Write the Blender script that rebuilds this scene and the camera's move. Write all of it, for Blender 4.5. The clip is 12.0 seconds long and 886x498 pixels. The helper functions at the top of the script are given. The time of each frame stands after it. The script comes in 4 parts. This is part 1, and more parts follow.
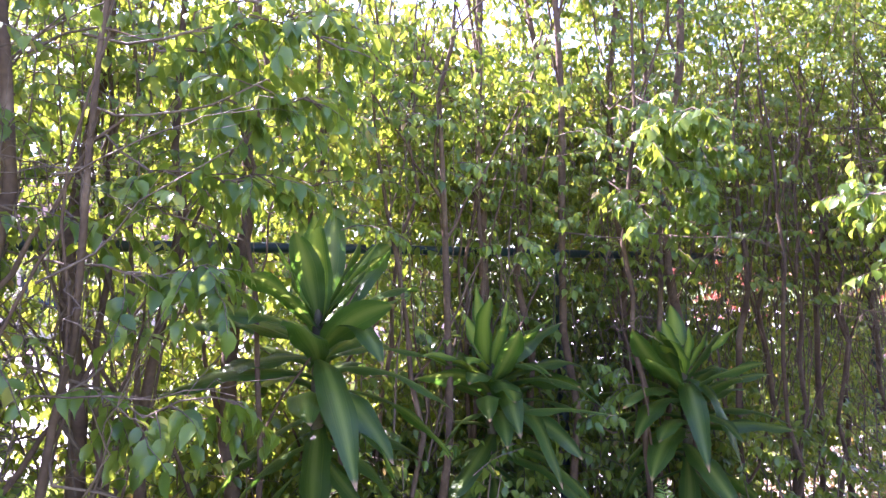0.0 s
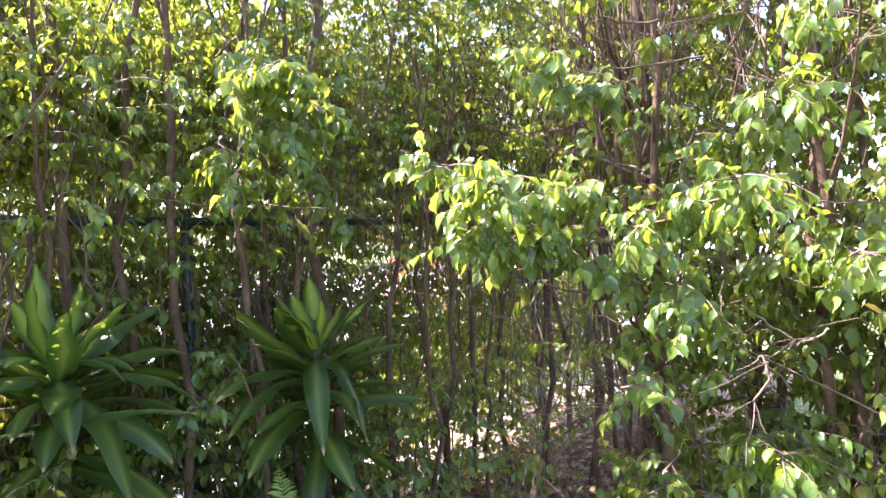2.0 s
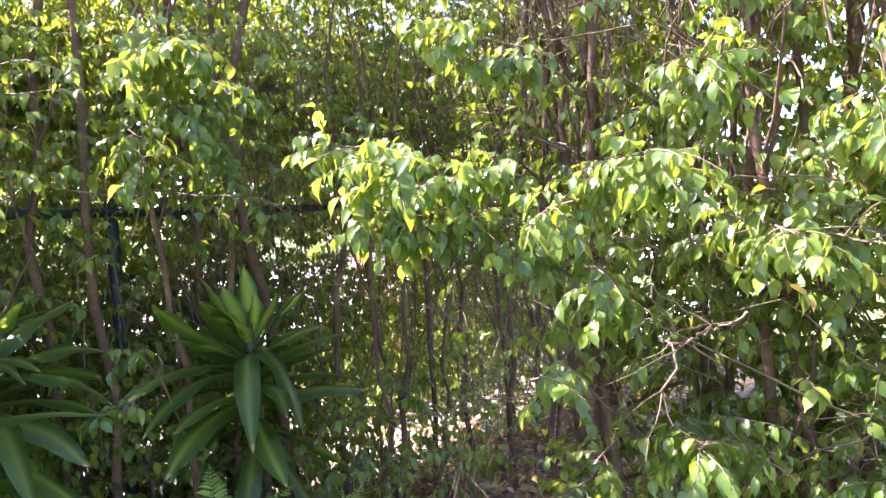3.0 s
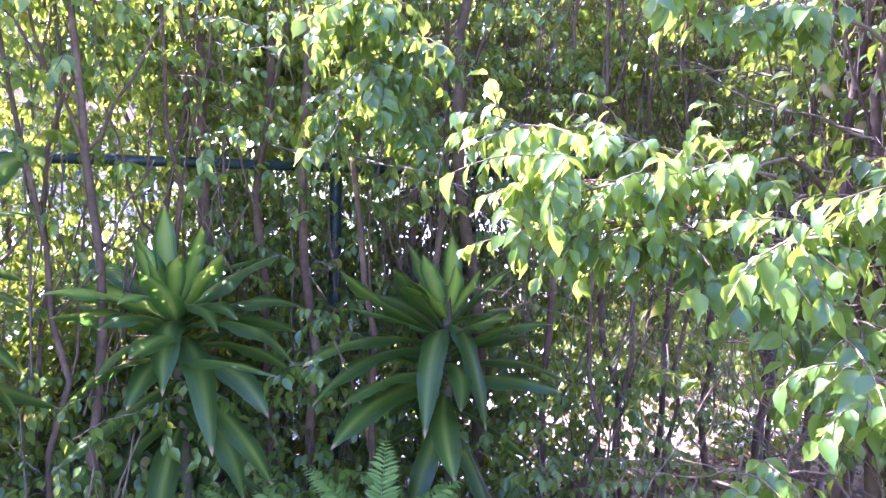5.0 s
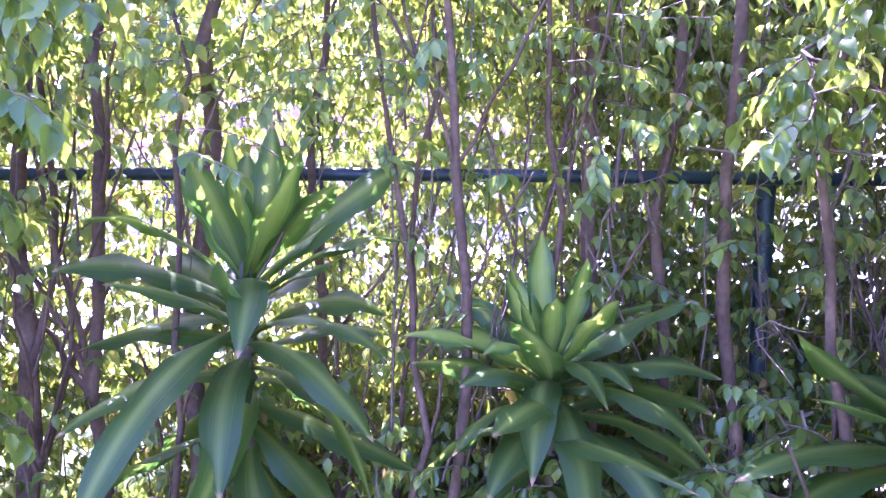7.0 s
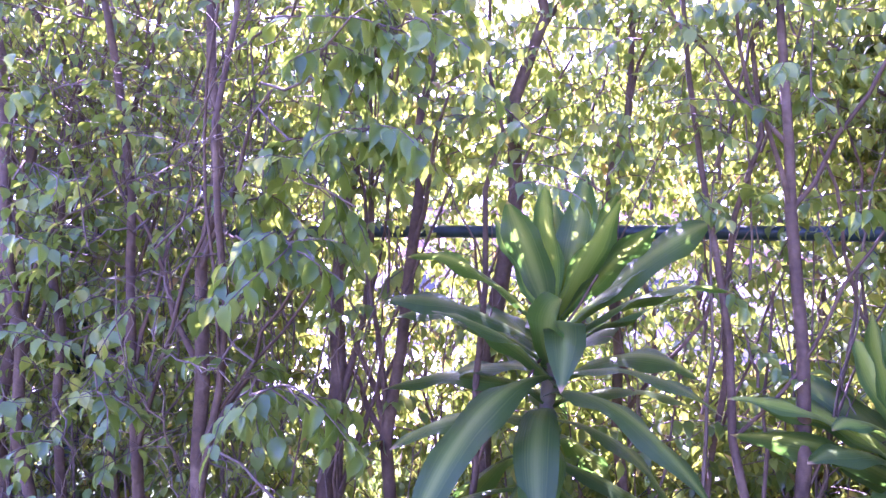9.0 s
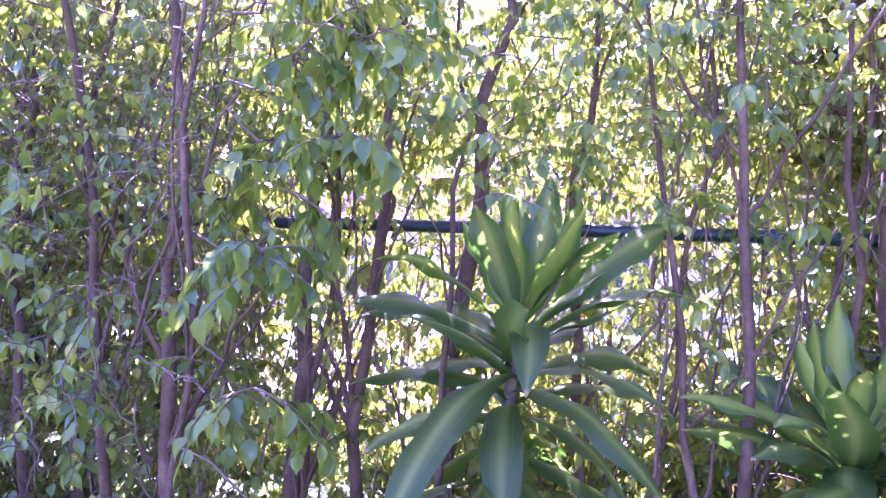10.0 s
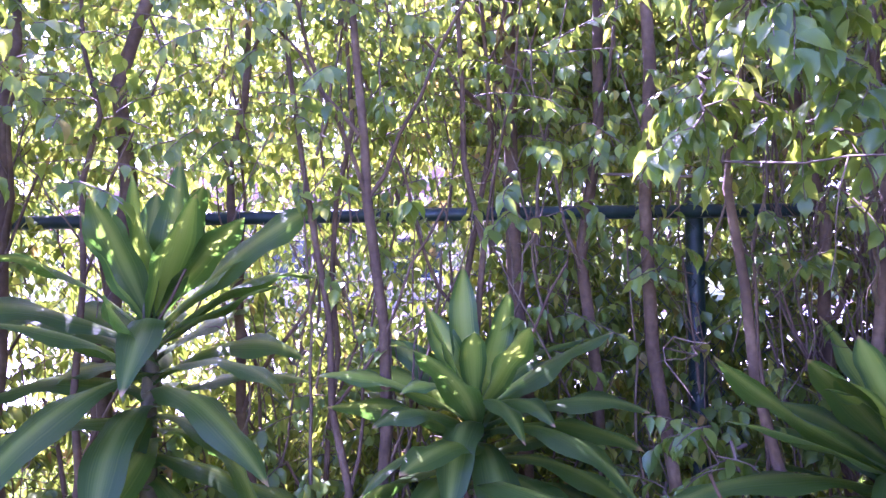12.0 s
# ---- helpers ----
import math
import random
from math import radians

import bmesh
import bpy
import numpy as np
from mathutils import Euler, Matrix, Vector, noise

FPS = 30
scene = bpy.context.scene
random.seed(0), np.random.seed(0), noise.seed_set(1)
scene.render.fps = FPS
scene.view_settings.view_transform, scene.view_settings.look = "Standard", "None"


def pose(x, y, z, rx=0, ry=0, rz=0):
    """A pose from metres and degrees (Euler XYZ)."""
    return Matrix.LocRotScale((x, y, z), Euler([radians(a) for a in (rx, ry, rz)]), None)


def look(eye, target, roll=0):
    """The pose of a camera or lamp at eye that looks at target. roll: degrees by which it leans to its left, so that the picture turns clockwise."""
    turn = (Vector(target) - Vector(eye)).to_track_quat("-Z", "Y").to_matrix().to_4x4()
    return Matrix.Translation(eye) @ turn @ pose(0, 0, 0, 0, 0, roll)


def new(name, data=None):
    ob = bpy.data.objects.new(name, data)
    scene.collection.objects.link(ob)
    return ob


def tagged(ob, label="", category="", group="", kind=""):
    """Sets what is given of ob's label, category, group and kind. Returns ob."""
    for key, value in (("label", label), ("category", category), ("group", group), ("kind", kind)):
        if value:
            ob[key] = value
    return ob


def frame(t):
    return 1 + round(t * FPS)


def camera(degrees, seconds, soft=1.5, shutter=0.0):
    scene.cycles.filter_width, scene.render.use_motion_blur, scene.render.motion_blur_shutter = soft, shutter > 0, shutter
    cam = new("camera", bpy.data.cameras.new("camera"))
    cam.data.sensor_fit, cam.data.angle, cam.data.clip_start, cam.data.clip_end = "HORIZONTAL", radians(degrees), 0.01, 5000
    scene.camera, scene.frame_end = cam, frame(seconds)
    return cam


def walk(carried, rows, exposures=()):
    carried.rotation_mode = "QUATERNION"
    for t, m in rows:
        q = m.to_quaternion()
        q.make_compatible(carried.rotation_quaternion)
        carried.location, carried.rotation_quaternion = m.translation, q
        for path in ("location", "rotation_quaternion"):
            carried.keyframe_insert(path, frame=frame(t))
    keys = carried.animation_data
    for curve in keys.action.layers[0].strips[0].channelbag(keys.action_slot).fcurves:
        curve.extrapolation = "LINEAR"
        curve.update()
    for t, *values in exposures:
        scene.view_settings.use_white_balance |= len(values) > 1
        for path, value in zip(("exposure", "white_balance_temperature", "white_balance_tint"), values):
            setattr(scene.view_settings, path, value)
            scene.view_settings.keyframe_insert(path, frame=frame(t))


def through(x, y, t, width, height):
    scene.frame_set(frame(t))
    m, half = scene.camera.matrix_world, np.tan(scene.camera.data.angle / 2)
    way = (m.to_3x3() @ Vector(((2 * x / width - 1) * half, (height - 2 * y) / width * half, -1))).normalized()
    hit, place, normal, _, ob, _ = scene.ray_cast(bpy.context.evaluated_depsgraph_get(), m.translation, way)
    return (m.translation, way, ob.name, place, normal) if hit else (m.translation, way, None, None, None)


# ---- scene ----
cam = camera(69.1, 12.0)
PATH = [
    (0, (0.061, 0.148, 1.095), (1.088, 1.861, 1.202), -1.0),
    (0.5, (0.245, 0.071, 1.106), (1.387, 1.712, 1.168), -1.2),
    (1, (0.386, 0.018, 1.137), (1.734, 1.495, 1.104), 0.6),
    (1.5, (0.502, 0.008, 1.131), (1.97, 1.366, 1.081), -1.3),
    (2, (0.631, 0.013, 1.14), (2.208, 1.242, 1.095), -1.7),
    (2.5, (0.741, -0.034, 1.137), (2.352, 1.151, 1.111), -3.4),
    (2.7, (0.782, -0.083, 1.136), (2.383, 1.115, 1.08), -3.3),
    (4.3, (1.062, -0.112, 1.212), (2.482, 1.281, 1.008), 1.0),
    (4.5, (1.113, -0.06, 1.226), (2.395, 1.453, 0.965), 1.0),
    (5, (1.224, -0.013, 1.235), (2.154, 1.74, 0.982), 1.9),
    (5.5, (1.305, 0.148, 1.195), (2.018, 2.006, 0.999), 0.9),
    (6, (1.388, 0.313, 1.144), (1.876, 2.247, 1.001), -1.3),
    (6.5, (1.351, 0.454, 1.172), (1.569, 2.436, 1.019), -0.2),
    (7, (1.238, 0.573, 1.198), (1.126, 2.56, 0.999), 0.3),
    (7.2, (1.201, 0.625, 1.218), (1.057, 2.612, 1.042), -0.5),
    (8.8, (1.075, 0.583, 1.074), (0.362, 2.449, 1.173), 1.7),
    (9, (1.035, 0.574, 1.041), (0.27, 2.417, 1.185), 2.4),
    (9.5, (0.989, 0.528, 1.099), (0.164, 2.349, 1.149), 3.0),
    (10, (1.021, 0.534, 1.112), (0.382, 2.428, 1.164), 2.8),
    (10.5, (1.078, 0.531, 1.118), (0.585, 2.469, 1.172), 2.0),
    (11, (1.152, 0.546, 1.104), (0.789, 2.511, 1.185), 1.2),
    (11.5, (1.281, 0.578, 1.115), (1.107, 2.57, 1.166), 0.2),
    (12, (1.389, 0.615, 1.106), (1.328, 2.614, 1.137), -1.2),
]
EXPOSURES = [(0, 3.3, 5700, 46), (2.7, 3.15, 6250, 33), (5, 3.75, 5050, 52), (7, 4.05, 4950, 74), (9, 3.9, 5000, 90), (10.5, 3.9, 5000, 90), (12, 3.7, 5000, 78)]
walk(cam, [(t, look(eye, aim, lean)) for t, eye, aim, lean in PATH], EXPOSURES)

# ---- light ----
world = bpy.data.worlds.new("sky")
scene.world = world
world.use_nodes = True
wn = world.node_tree
sky = wn.nodes.new("ShaderNodeTexSky")
sky.sky_type = "NISHITA"
sky.sun_disc = False
SUN_EL, SUN_AZ = radians(50), radians(-27)          # azimuth from +y towards +x
sky.sun_elevation = SUN_EL
sky.sun_rotation = SUN_AZ
sky.air_density, sky.dust_density = 1.0, 1.5
wn.nodes["Background"].inputs["Strength"].default_value = 0.115
wn.links.new(sky.outputs[0], wn.nodes["Background"].inputs["Color"])
sun = new("sun", bpy.data.lights.new("sun", "SUN"))
sun.data.energy, sun.data.angle, sun.data.color = 4.5, radians(0.5), (1.0, 0.95, 0.86)
to_sun = Vector((math.sin(SUN_AZ) * math.cos(SUN_EL), math.cos(SUN_AZ) * math.cos(SUN_EL), math.sin(SUN_EL)))
sun.matrix_world = look(to_sun * 30, (0, 0, 0))

GROUND = -0.35


def fence_y(x):
    return 2.24 + 0.05 * x


# ---- materials ----
def material(name):
    m = bpy.data.materials.new(name)
    m.use_nodes = True
    n = m.node_tree.nodes
    return m, n, m.node_tree.links, n["Principled BSDF"]


def ramp(n, stops):
    r = n.new("ShaderNodeValToRGB")
    while len(r.color_ramp.elements) < len(stops):
        r.color_ramp.elements.new(0.5)
    for e, (p, c) in zip(r.color_ramp.elements, stops):
        e.position, e.color = p, (*c, 1)
    return r


def noise_node(n, links, scale, detail=4, coords="Object"):
    tc = n.new("ShaderNodeTexCoord")
    t = n.new("ShaderNodeTexNoise")
    t.inputs["Scale"].default_value, t.inputs["Detail"].default_value = scale, detail
    links.new(tc.outputs[coords], t.inputs["Vector"])
    return t


def bump(n, links, height, bsdf, strength, distance):
    b = n.new("ShaderNodeBump")
    b.inputs["Strength"].default_value, b.inputs["Distance"].default_value = strength, distance
    links.new(height, b.inputs["Height"])
    links.new(b.outputs[0], bsdf.inputs["Normal"])


def leaf_material(name, stops, glow, through=0.45, rough=0.38, gloss=0.36):
    """Thin leaves: a glossy green face, and light that passes through."""
    m, n, links, p = material(name)
    g = n.new("ShaderNodeNewGeometry")
    info = n.new("ShaderNodeObjectInfo")
    both = n.new("ShaderNodeMath")
    links.new(g.outputs["Random Per Island"], both.inputs[0])
    links.new(info.outputs["Random"], both.inputs[1])
    pick = n.new("ShaderNodeMath")
    pick.operation = "FRACT"
    links.new(both.outputs[0], pick.inputs[0])
    r = ramp(n, stops)
    links.new(pick.outputs[0], r.inputs[0])
    t = noise_node(n, links, 60, 3)
    mul = n.new("ShaderNodeMix")
    mul.data_type, mul.blend_type = "RGBA", "MULTIPLY"
    mul.inputs[0].default_value = 0.5
    shade = ramp(n, [(0.3, (0.6, 0.6, 0.55)), (0.7, (1.25, 1.2, 1.1))])
    links.new(t.outputs[0], shade.inputs[0])
    links.new(r.outputs[0], mul.inputs[6])
    links.new(shade.outputs[0], mul.inputs[7])
    links.new(mul.outputs[2], p.inputs["Base Color"])
    p.inputs["Roughness"].default_value = rough
    p.inputs["Specular IOR Level"].default_value = gloss
    tr = n.new("ShaderNodeBsdfTranslucent")
    r2 = ramp(n, glow)
    links.new(pick.outputs[0], r2.inputs[0])
    links.new(r2.outputs[0], tr.inputs["Color"])
    mix = n.new("ShaderNodeMixShader")
    mix.inputs[0].default_value = through
    links.new(p.outputs[0], mix.inputs[1])
    links.new(tr.outputs[0], mix.inputs[2])
    links.new(mix.outputs[0], n["Material Output"].inputs["Surface"])
    return m


FICUS = leaf_material("ficus_leaf",
                      [(0.0, (0.055, 0.1, 0.022)), (0.5, (0.095, 0.16, 0.03)), (0.85, (0.16, 0.23, 0.04)), (0.97, (0.23, 0.26, 0.045)), (1.0, (0.28, 0.17, 0.06))],
                      [(0.0, (0.32, 0.44, 0.03)), (0.6, (0.5, 0.6, 0.045)), (0.95, (0.7, 0.7, 0.07)), (1.0, (0.65, 0.45, 0.12))], 0.3, 0.33, 0.42)
FICUS_YOUNG = leaf_material("young_ficus_leaf",
                            [(0.0, (0.036, 0.078, 0.015)), (0.5, (0.07, 0.128, 0.022)), (1.0, (0.135, 0.2, 0.036))],
                            [(0.0, (0.36, 0.5, 0.035)), (0.6, (0.52, 0.64, 0.045)), (1.0, (0.7, 0.74, 0.09))], 0.33, 0.3, 0.45)
SHRUB = leaf_material("shrub_leaf",
                      [(0.0, (0.035, 0.075, 0.014)), (0.6, (0.065, 0.12, 0.02)), (1.0, (0.12, 0.165, 0.03))],
                      [(0.0, (0.2, 0.32, 0.02)), (1.0, (0.42, 0.5, 0.04))], 0.25, 0.36)
RED_LEAF = leaf_material("red_leaf",
                         [(0.0, (0.32, 0.06, 0.04)), (0.6, (0.45, 0.13, 0.09)), (1.0, (0.5, 0.25, 0.18))],
                         [(0.0, (0.65, 0.12, 0.08)), (1.0, (0.75, 0.32, 0.2))], 0.4, 0.5)
LITTER = leaf_material("dry_leaf",
                       [(0.0, (0.18, 0.09, 0.035)), (0.5, (0.34, 0.2, 0.09)), (1.0, (0.52, 0.38, 0.22))],
                       [(0.0, (0.3, 0.15, 0.05)), (1.0, (0.4, 0.28, 0.12))], 0.15, 0.7)
FERN = leaf_material("fern_leaf",
                     [(0.0, (0.2, 0.33, 0.07)), (1.0, (0.3, 0.43, 0.1))],
                     [(0.0, (0.3, 0.5, 0.06)), (1.0, (0.45, 0.62, 0.1))], 0.4, 0.45)


def striped_leaf(name, bands, glow, plainness):
    """Broad strap leaf: dark green margins, a pale lime band along the middle with fine streaks."""
    m, n, links, p = material(name)
    uv = n.new("ShaderNodeUVMap")
    sep = n.new("ShaderNodeSeparateXYZ")
    links.new(uv.outputs[0], sep.inputs[0])
    sc = n.new("ShaderNodeVectorMath")
    sc.operation = "MULTIPLY"
    sc.inputs[1].default_value = (26, 1.2, 1)
    links.new(uv.outputs[0], sc.inputs[0])
    streak = n.new("ShaderNodeTexNoise")
    streak.inputs["Scale"].default_value, streak.inputs["Detail"].default_value = 1.0, 3
    links.new(sc.outputs[0], streak.inputs["Vector"])
    off = n.new("ShaderNodeMath")
    off.operation = "MULTIPLY_ADD"
    off.inputs[1].default_value, off.inputs[2].default_value = 0.34, -0.17
    links.new(streak.outputs[0], off.inputs[0])
    info = n.new("ShaderNodeObjectInfo")
    add = n.new("ShaderNodeMath")
    links.new(sep.outputs[0], add.inputs[0])
    links.new(off.outputs[0], add.inputs[1])
    dist = n.new("ShaderNodeMath")
    dist.operation = "SUBTRACT"
    dist.inputs[1].default_value = 0.5
    links.new(add.outputs[0], dist.inputs[0])
    ab = n.new("ShaderNodeMath")
    ab.operation = "ABSOLUTE"
    links.new(dist.outputs[0], ab.inputs[0])
    band = ramp(n, bands)
    links.new(ab.outputs[0], band.inputs[0])
    tint = ramp(n, [(0.0, (0.75, 0.8, 0.8)), (1.0, (1.2, 1.15, 1.0))])
    links.new(info.outputs["Random"], tint.inputs[0])
    mul = n.new("ShaderNodeMix")
    mul.data_type, mul.blend_type = "RGBA", "MULTIPLY"
    mul.inputs[0].default_value = 1.0
    links.new(band.outputs[0], mul.inputs[6])
    links.new(tint.outputs[0], mul.inputs[7])
    tip = ramp(n, [(0.0, (0, 0, 0)), (0.955, (0, 0, 0)), (0.975, (1, 1, 1))])
    links.new(sep.outputs[1], tip.inputs[0])
    dry = n.new("ShaderNodeMix")
    dry.data_type = "RGBA"
    dry.inputs[7].default_value = (0.38, 0.22, 0.12, 1)
    links.new(tip.outputs[0], dry.inputs[0])
    plain = n.new("ShaderNodeMix")
    plain.data_type = "RGBA"
    plain.inputs[7].default_value = (0.044, 0.078, 0.02, 1)
    some = ramp(n, [(0.35, (0, 0, 0)), (1.0, (plainness, plainness, plainness))])
    wob = n.new("ShaderNodeMath")
    wob.operation = "MULTIPLY"
    wob.inputs[1].default_value = 7.31
    fr = n.new("ShaderNodeMath")
    fr.operation = "FRACT"
    links.new(info.outputs["Random"], wob.inputs[0])
    links.new(wob.outputs[0], fr.inputs[0])
    links.new(fr.outputs[0], some.inputs[0])
    links.new(some.outputs[0], plain.inputs[0])
    links.new(mul.outputs[2], plain.inputs[6])
    links.new(plain.outputs[2], dry.inputs[6])
    links.new(dry.outputs[2], p.inputs["Base Color"])
    p.inputs["Roughness"].default_value = 0.3
    p.inputs["Specular IOR Level"].default_value = 0.3
    bump(n, links, streak.outputs[0], p, 0.35, 0.004)
    tr = n.new("ShaderNodeBsdfTranslucent")
    gl = ramp(n, glow)
    links.new(ab.outputs[0], gl.inputs[0])
    links.new(gl.outputs[0], tr.inputs["Color"])
    mix = n.new("ShaderNodeMixShader")
    mix.inputs[0].default_value = 0.3
    links.new(p.outputs[0], mix.inputs[1])
    links.new(tr.outputs[0], mix.inputs[2])
    links.new(mix.outputs[0], n["Material Output"].inputs["Surface"])
    return m


DRACAENA = striped_leaf("dracaena_leaf", [(0.03, (0.15, 0.2, 0.045)), (0.1, (0.1, 0.15, 0.032)), (0.18, (0.05, 0.085, 0.021)), (0.5, (0.036, 0.066, 0.017))],
                        [(0.05, (0.5, 0.62, 0.1)), (0.2, (0.3, 0.5, 0.05)), (0.3, (0.14, 0.34, 0.03))], 0.55)
DRACAENA_YOUNG = striped_leaf("young_dracaena_leaf", [(0.06, (0.3, 0.4, 0.07)), (0.24, (0.2, 0.31, 0.05)), (0.36, (0.075, 0.14, 0.035)), (0.5, (0.05, 0.1, 0.03))],
                              [(0.05, (0.62, 0.72, 0.1)), (0.25, (0.45, 0.6, 0.06)), (0.4, (0.16, 0.36, 0.03))], 0.35)


def rough_material(name, stops, scale, rough=0.9, strength=0.5, distance=0.01, fine=60):
    m, n, links, p = material(name)
    t = noise_node(n, links, scale, 8)
    r = ramp(n, stops)
    links.new(t.outputs[0], r.inputs[0])
    t2 = noise_node(n, links, fine, 6)
    mul = n.new("ShaderNodeMix")
    mul.data_type, mul.blend_type = "RGBA", "MULTIPLY"
    mul.inputs[0].default_value = 0.7
    shade = ramp(n, [(0.3, (0.6, 0.58, 0.56)), (0.7, (1.2, 1.2, 1.2))])
    links.new(t2.outputs[0], shade.inputs[0])
    links.new(r.outputs[0], mul.inputs[6])
    links.new(shade.outputs[0], mul.inputs[7])
    links.new(mul.outputs[2], p.inputs["Base Color"])
    p.inputs["Roughness"].default_value = rough
    bump(n, links, t2.outputs[0], p, strength, distance)
    return m


BARK = rough_material("ficus_bark", [(0.3, (0.066, 0.036, 0.021)), (0.55, (0.12, 0.07, 0.041)), (0.75, (0.195, 0.125, 0.08))], 9, 0.85, 0.6, 0.006, 70)
TWIG = rough_material("twig_bark", [(0.3, (0.09, 0.055, 0.036)), (0.7, (0.2, 0.138, 0.096))], 14, 0.8, 0.3, 0.002, 120)
CANE = rough_material("dracaena_cane", [(0.3, (0.05, 0.045, 0.025)), (0.7, (0.12, 0.1, 0.055))], 12, 0.8, 0.5, 0.004, 60)
SOIL = rough_material("soil", [(0.3, (0.11, 0.068, 0.04)), (0.6, (0.2, 0.13, 0.082)), (0.8, (0.32, 0.235, 0.155))], 2.5, 0.95, 0.8, 0.02, 40)
CONCRETE = rough_material("concrete", [(0.3, (0.36, 0.34, 0.33)), (0.6, (0.46, 0.43, 0.42)), (0.8, (0.54, 0.51, 0.49))], 1.3, 0.9, 0.2, 0.003, 90)
PINK_PAVING = rough_material("pink_paving", [(0.3, (0.5, 0.3, 0.25)), (0.7, (0.62, 0.42, 0.36))], 2, 0.9, 0.2, 0.003, 70)
GRASS = rough_material("grass_soil", [(0.3, (0.07, 0.1, 0.025)), (0.7, (0.14, 0.19, 0.05))], 3, 0.95, 0.8, 0.02, 60)
GRASS_BLADE = leaf_material("grass_blade", [(0.0, (0.08, 0.16, 0.03)), (1.0, (0.2, 0.3, 0.06))], [(0.0, (0.4, 0.55, 0.06)), (1.0, (0.6, 0.7, 0.12))], 0.4, 0.5)
STUCCO = rough_material("tan_stucco", [(0.3, (0.5, 0.4, 0.3)), (0.7, (0.6, 0.5, 0.39))], 1.5, 0.95, 0.3, 0.004, 60)
ROOF = rough_material("roof_tile", [(0.3, (0.32, 0.16, 0.1)), (0.7, (0.45, 0.25, 0.17))], 2, 0.9, 0.4, 0.02, 30)


def coated():
    m, n, links, p = material("green_coated_steel")
    t = noise_node(n, links, 35, 5)
    r = ramp(n, [(0.35, (0.006, 0.02, 0.02)), (0.65, (0.012, 0.035, 0.035)), (0.8, (0.05, 0.06, 0.055))])
    links.new(t.outputs[0], r.inputs[0])
    links.new(r.outputs[0], p.inputs["Base Color"])
    p.inputs["Roughness"].default_value = 0.42
    return m


STEEL = coated()
GLASS_M, _n, _l, _p = material("window_glass")
_p.inputs["Base Color"].default_value, _p.inputs["Roughness"].default_value = (0.03, 0.04, 0.05, 1), 0.08


# ---- mesh helpers ----
def link_mesh(name, verts, faces, mat, parent=None, label="", smooth=True, uvs=None):
    """One mesh object from arrays: faces all of one size."""
    verts, faces = np.asarray(verts, np.float32), np.asarray(faces, np.int32)
    k = faces.shape[1]
    me = bpy.data.meshes.new(name)
    me.vertices.add(len(verts))
    me.vertices.foreach_set("co", verts.ravel())
    me.loops.add(faces.size)
    me.loops.foreach_set("vertex_index", faces.ravel())
    me.polygons.add(len(faces))
    me.polygons.foreach_set("loop_start", np.arange(0, faces.size, k, dtype=np.int32))
    me.polygons.foreach_set("use_smooth", np.full(len(faces), smooth))
    if uvs is not None:
        layer = me.uv_layers.new(name="UVMap")
        layer.data.foreach_set("uv", np.asarray(uvs, np.float32)[faces.ravel()].ravel())
    me.update(calc_edges=True)
    me.materials.append(mat)
    ob = new(name, me)
    if parent is not None:
        ob.parent = parent
    if label:
        ob["label"] = label
    return ob


class Tubes:
    """Gathers tapered tubes into one mesh."""

    def __init__(self):
        self.v, self.f, self.n = [], [], 0

    def add(self, pts, radii, sides=5):
        pts = np.asarray(pts, float)
        d = np.gradient(pts, axis=0)
        d /= np.linalg.norm(d, axis=1, keepdims=True) + 1e-9
        ref = np.array([1.0, 0, 0]) if abs(d[0][0]) < 0.8 else np.array([0, 1.0, 0])
        a = np.cross(d, ref)
        a /= np.linalg.norm(a, axis=1, keepdims=True) + 1e-9
        b = np.cross(d, a)
        ang = np.arange(sides) * 2 * np.pi / sides
        ring = pts[:, None] + np.asarray(radii)[:, None, None] * (np.cos(ang)[None, :, None] * a[:, None] + np.sin(ang)[None, :, None] * b[:, None])
        self.v.append(ring.reshape(-1, 3))
        i = np.arange(len(pts) - 1)[:, None] * sides + np.arange(sides)[None]
        j = np.arange(len(pts) - 1)[:, None] * sides + (np.arange(sides)[None] + 1) % sides
        self.f.append(np.stack([i, j, j + sides, i + sides], -1).reshape(-1, 4) + self.n)
        self.n += len(pts) * sides

    def link(self, name, mat, parent=None, label=""):
        return link_mesh(name, np.concatenate(self.v), np.concatenate(self.f), mat, parent, label)


LEAF_V = np.array([(0, 0, 0), (-.3, .13, .05), (0, .13, 0), (.3, .13, .05), (-.47, .38, .1), (0, .38, .0), (.47, .38, .1), (-.36, .66, .06), (0, .66, -.03), (.36, .66, .06),
                   (-.08, .88, -.07), (.08, .88, -.07), (0, 1.06, -.17)])
LEAF_F = np.array([(0, 2, 1), (0, 3, 2), (1, 2, 5), (1, 5, 4), (2, 3, 6), (2, 6, 5), (4, 5, 8), (4, 8, 7), (5, 6, 9), (5, 9, 8), (7, 8, 10), (8, 9, 11), (8, 11, 10), (10, 11, 12)])
SIMPLE_V = np.array([(0, 0, 0), (-.45, .4, .08), (0, .45, -.02), (.45, .4, .08), (0, 1, -.12)])
SIMPLE_F = np.array([(0, 2, 1), (0, 3, 2), (1, 2, 4), (2, 3, 4)])


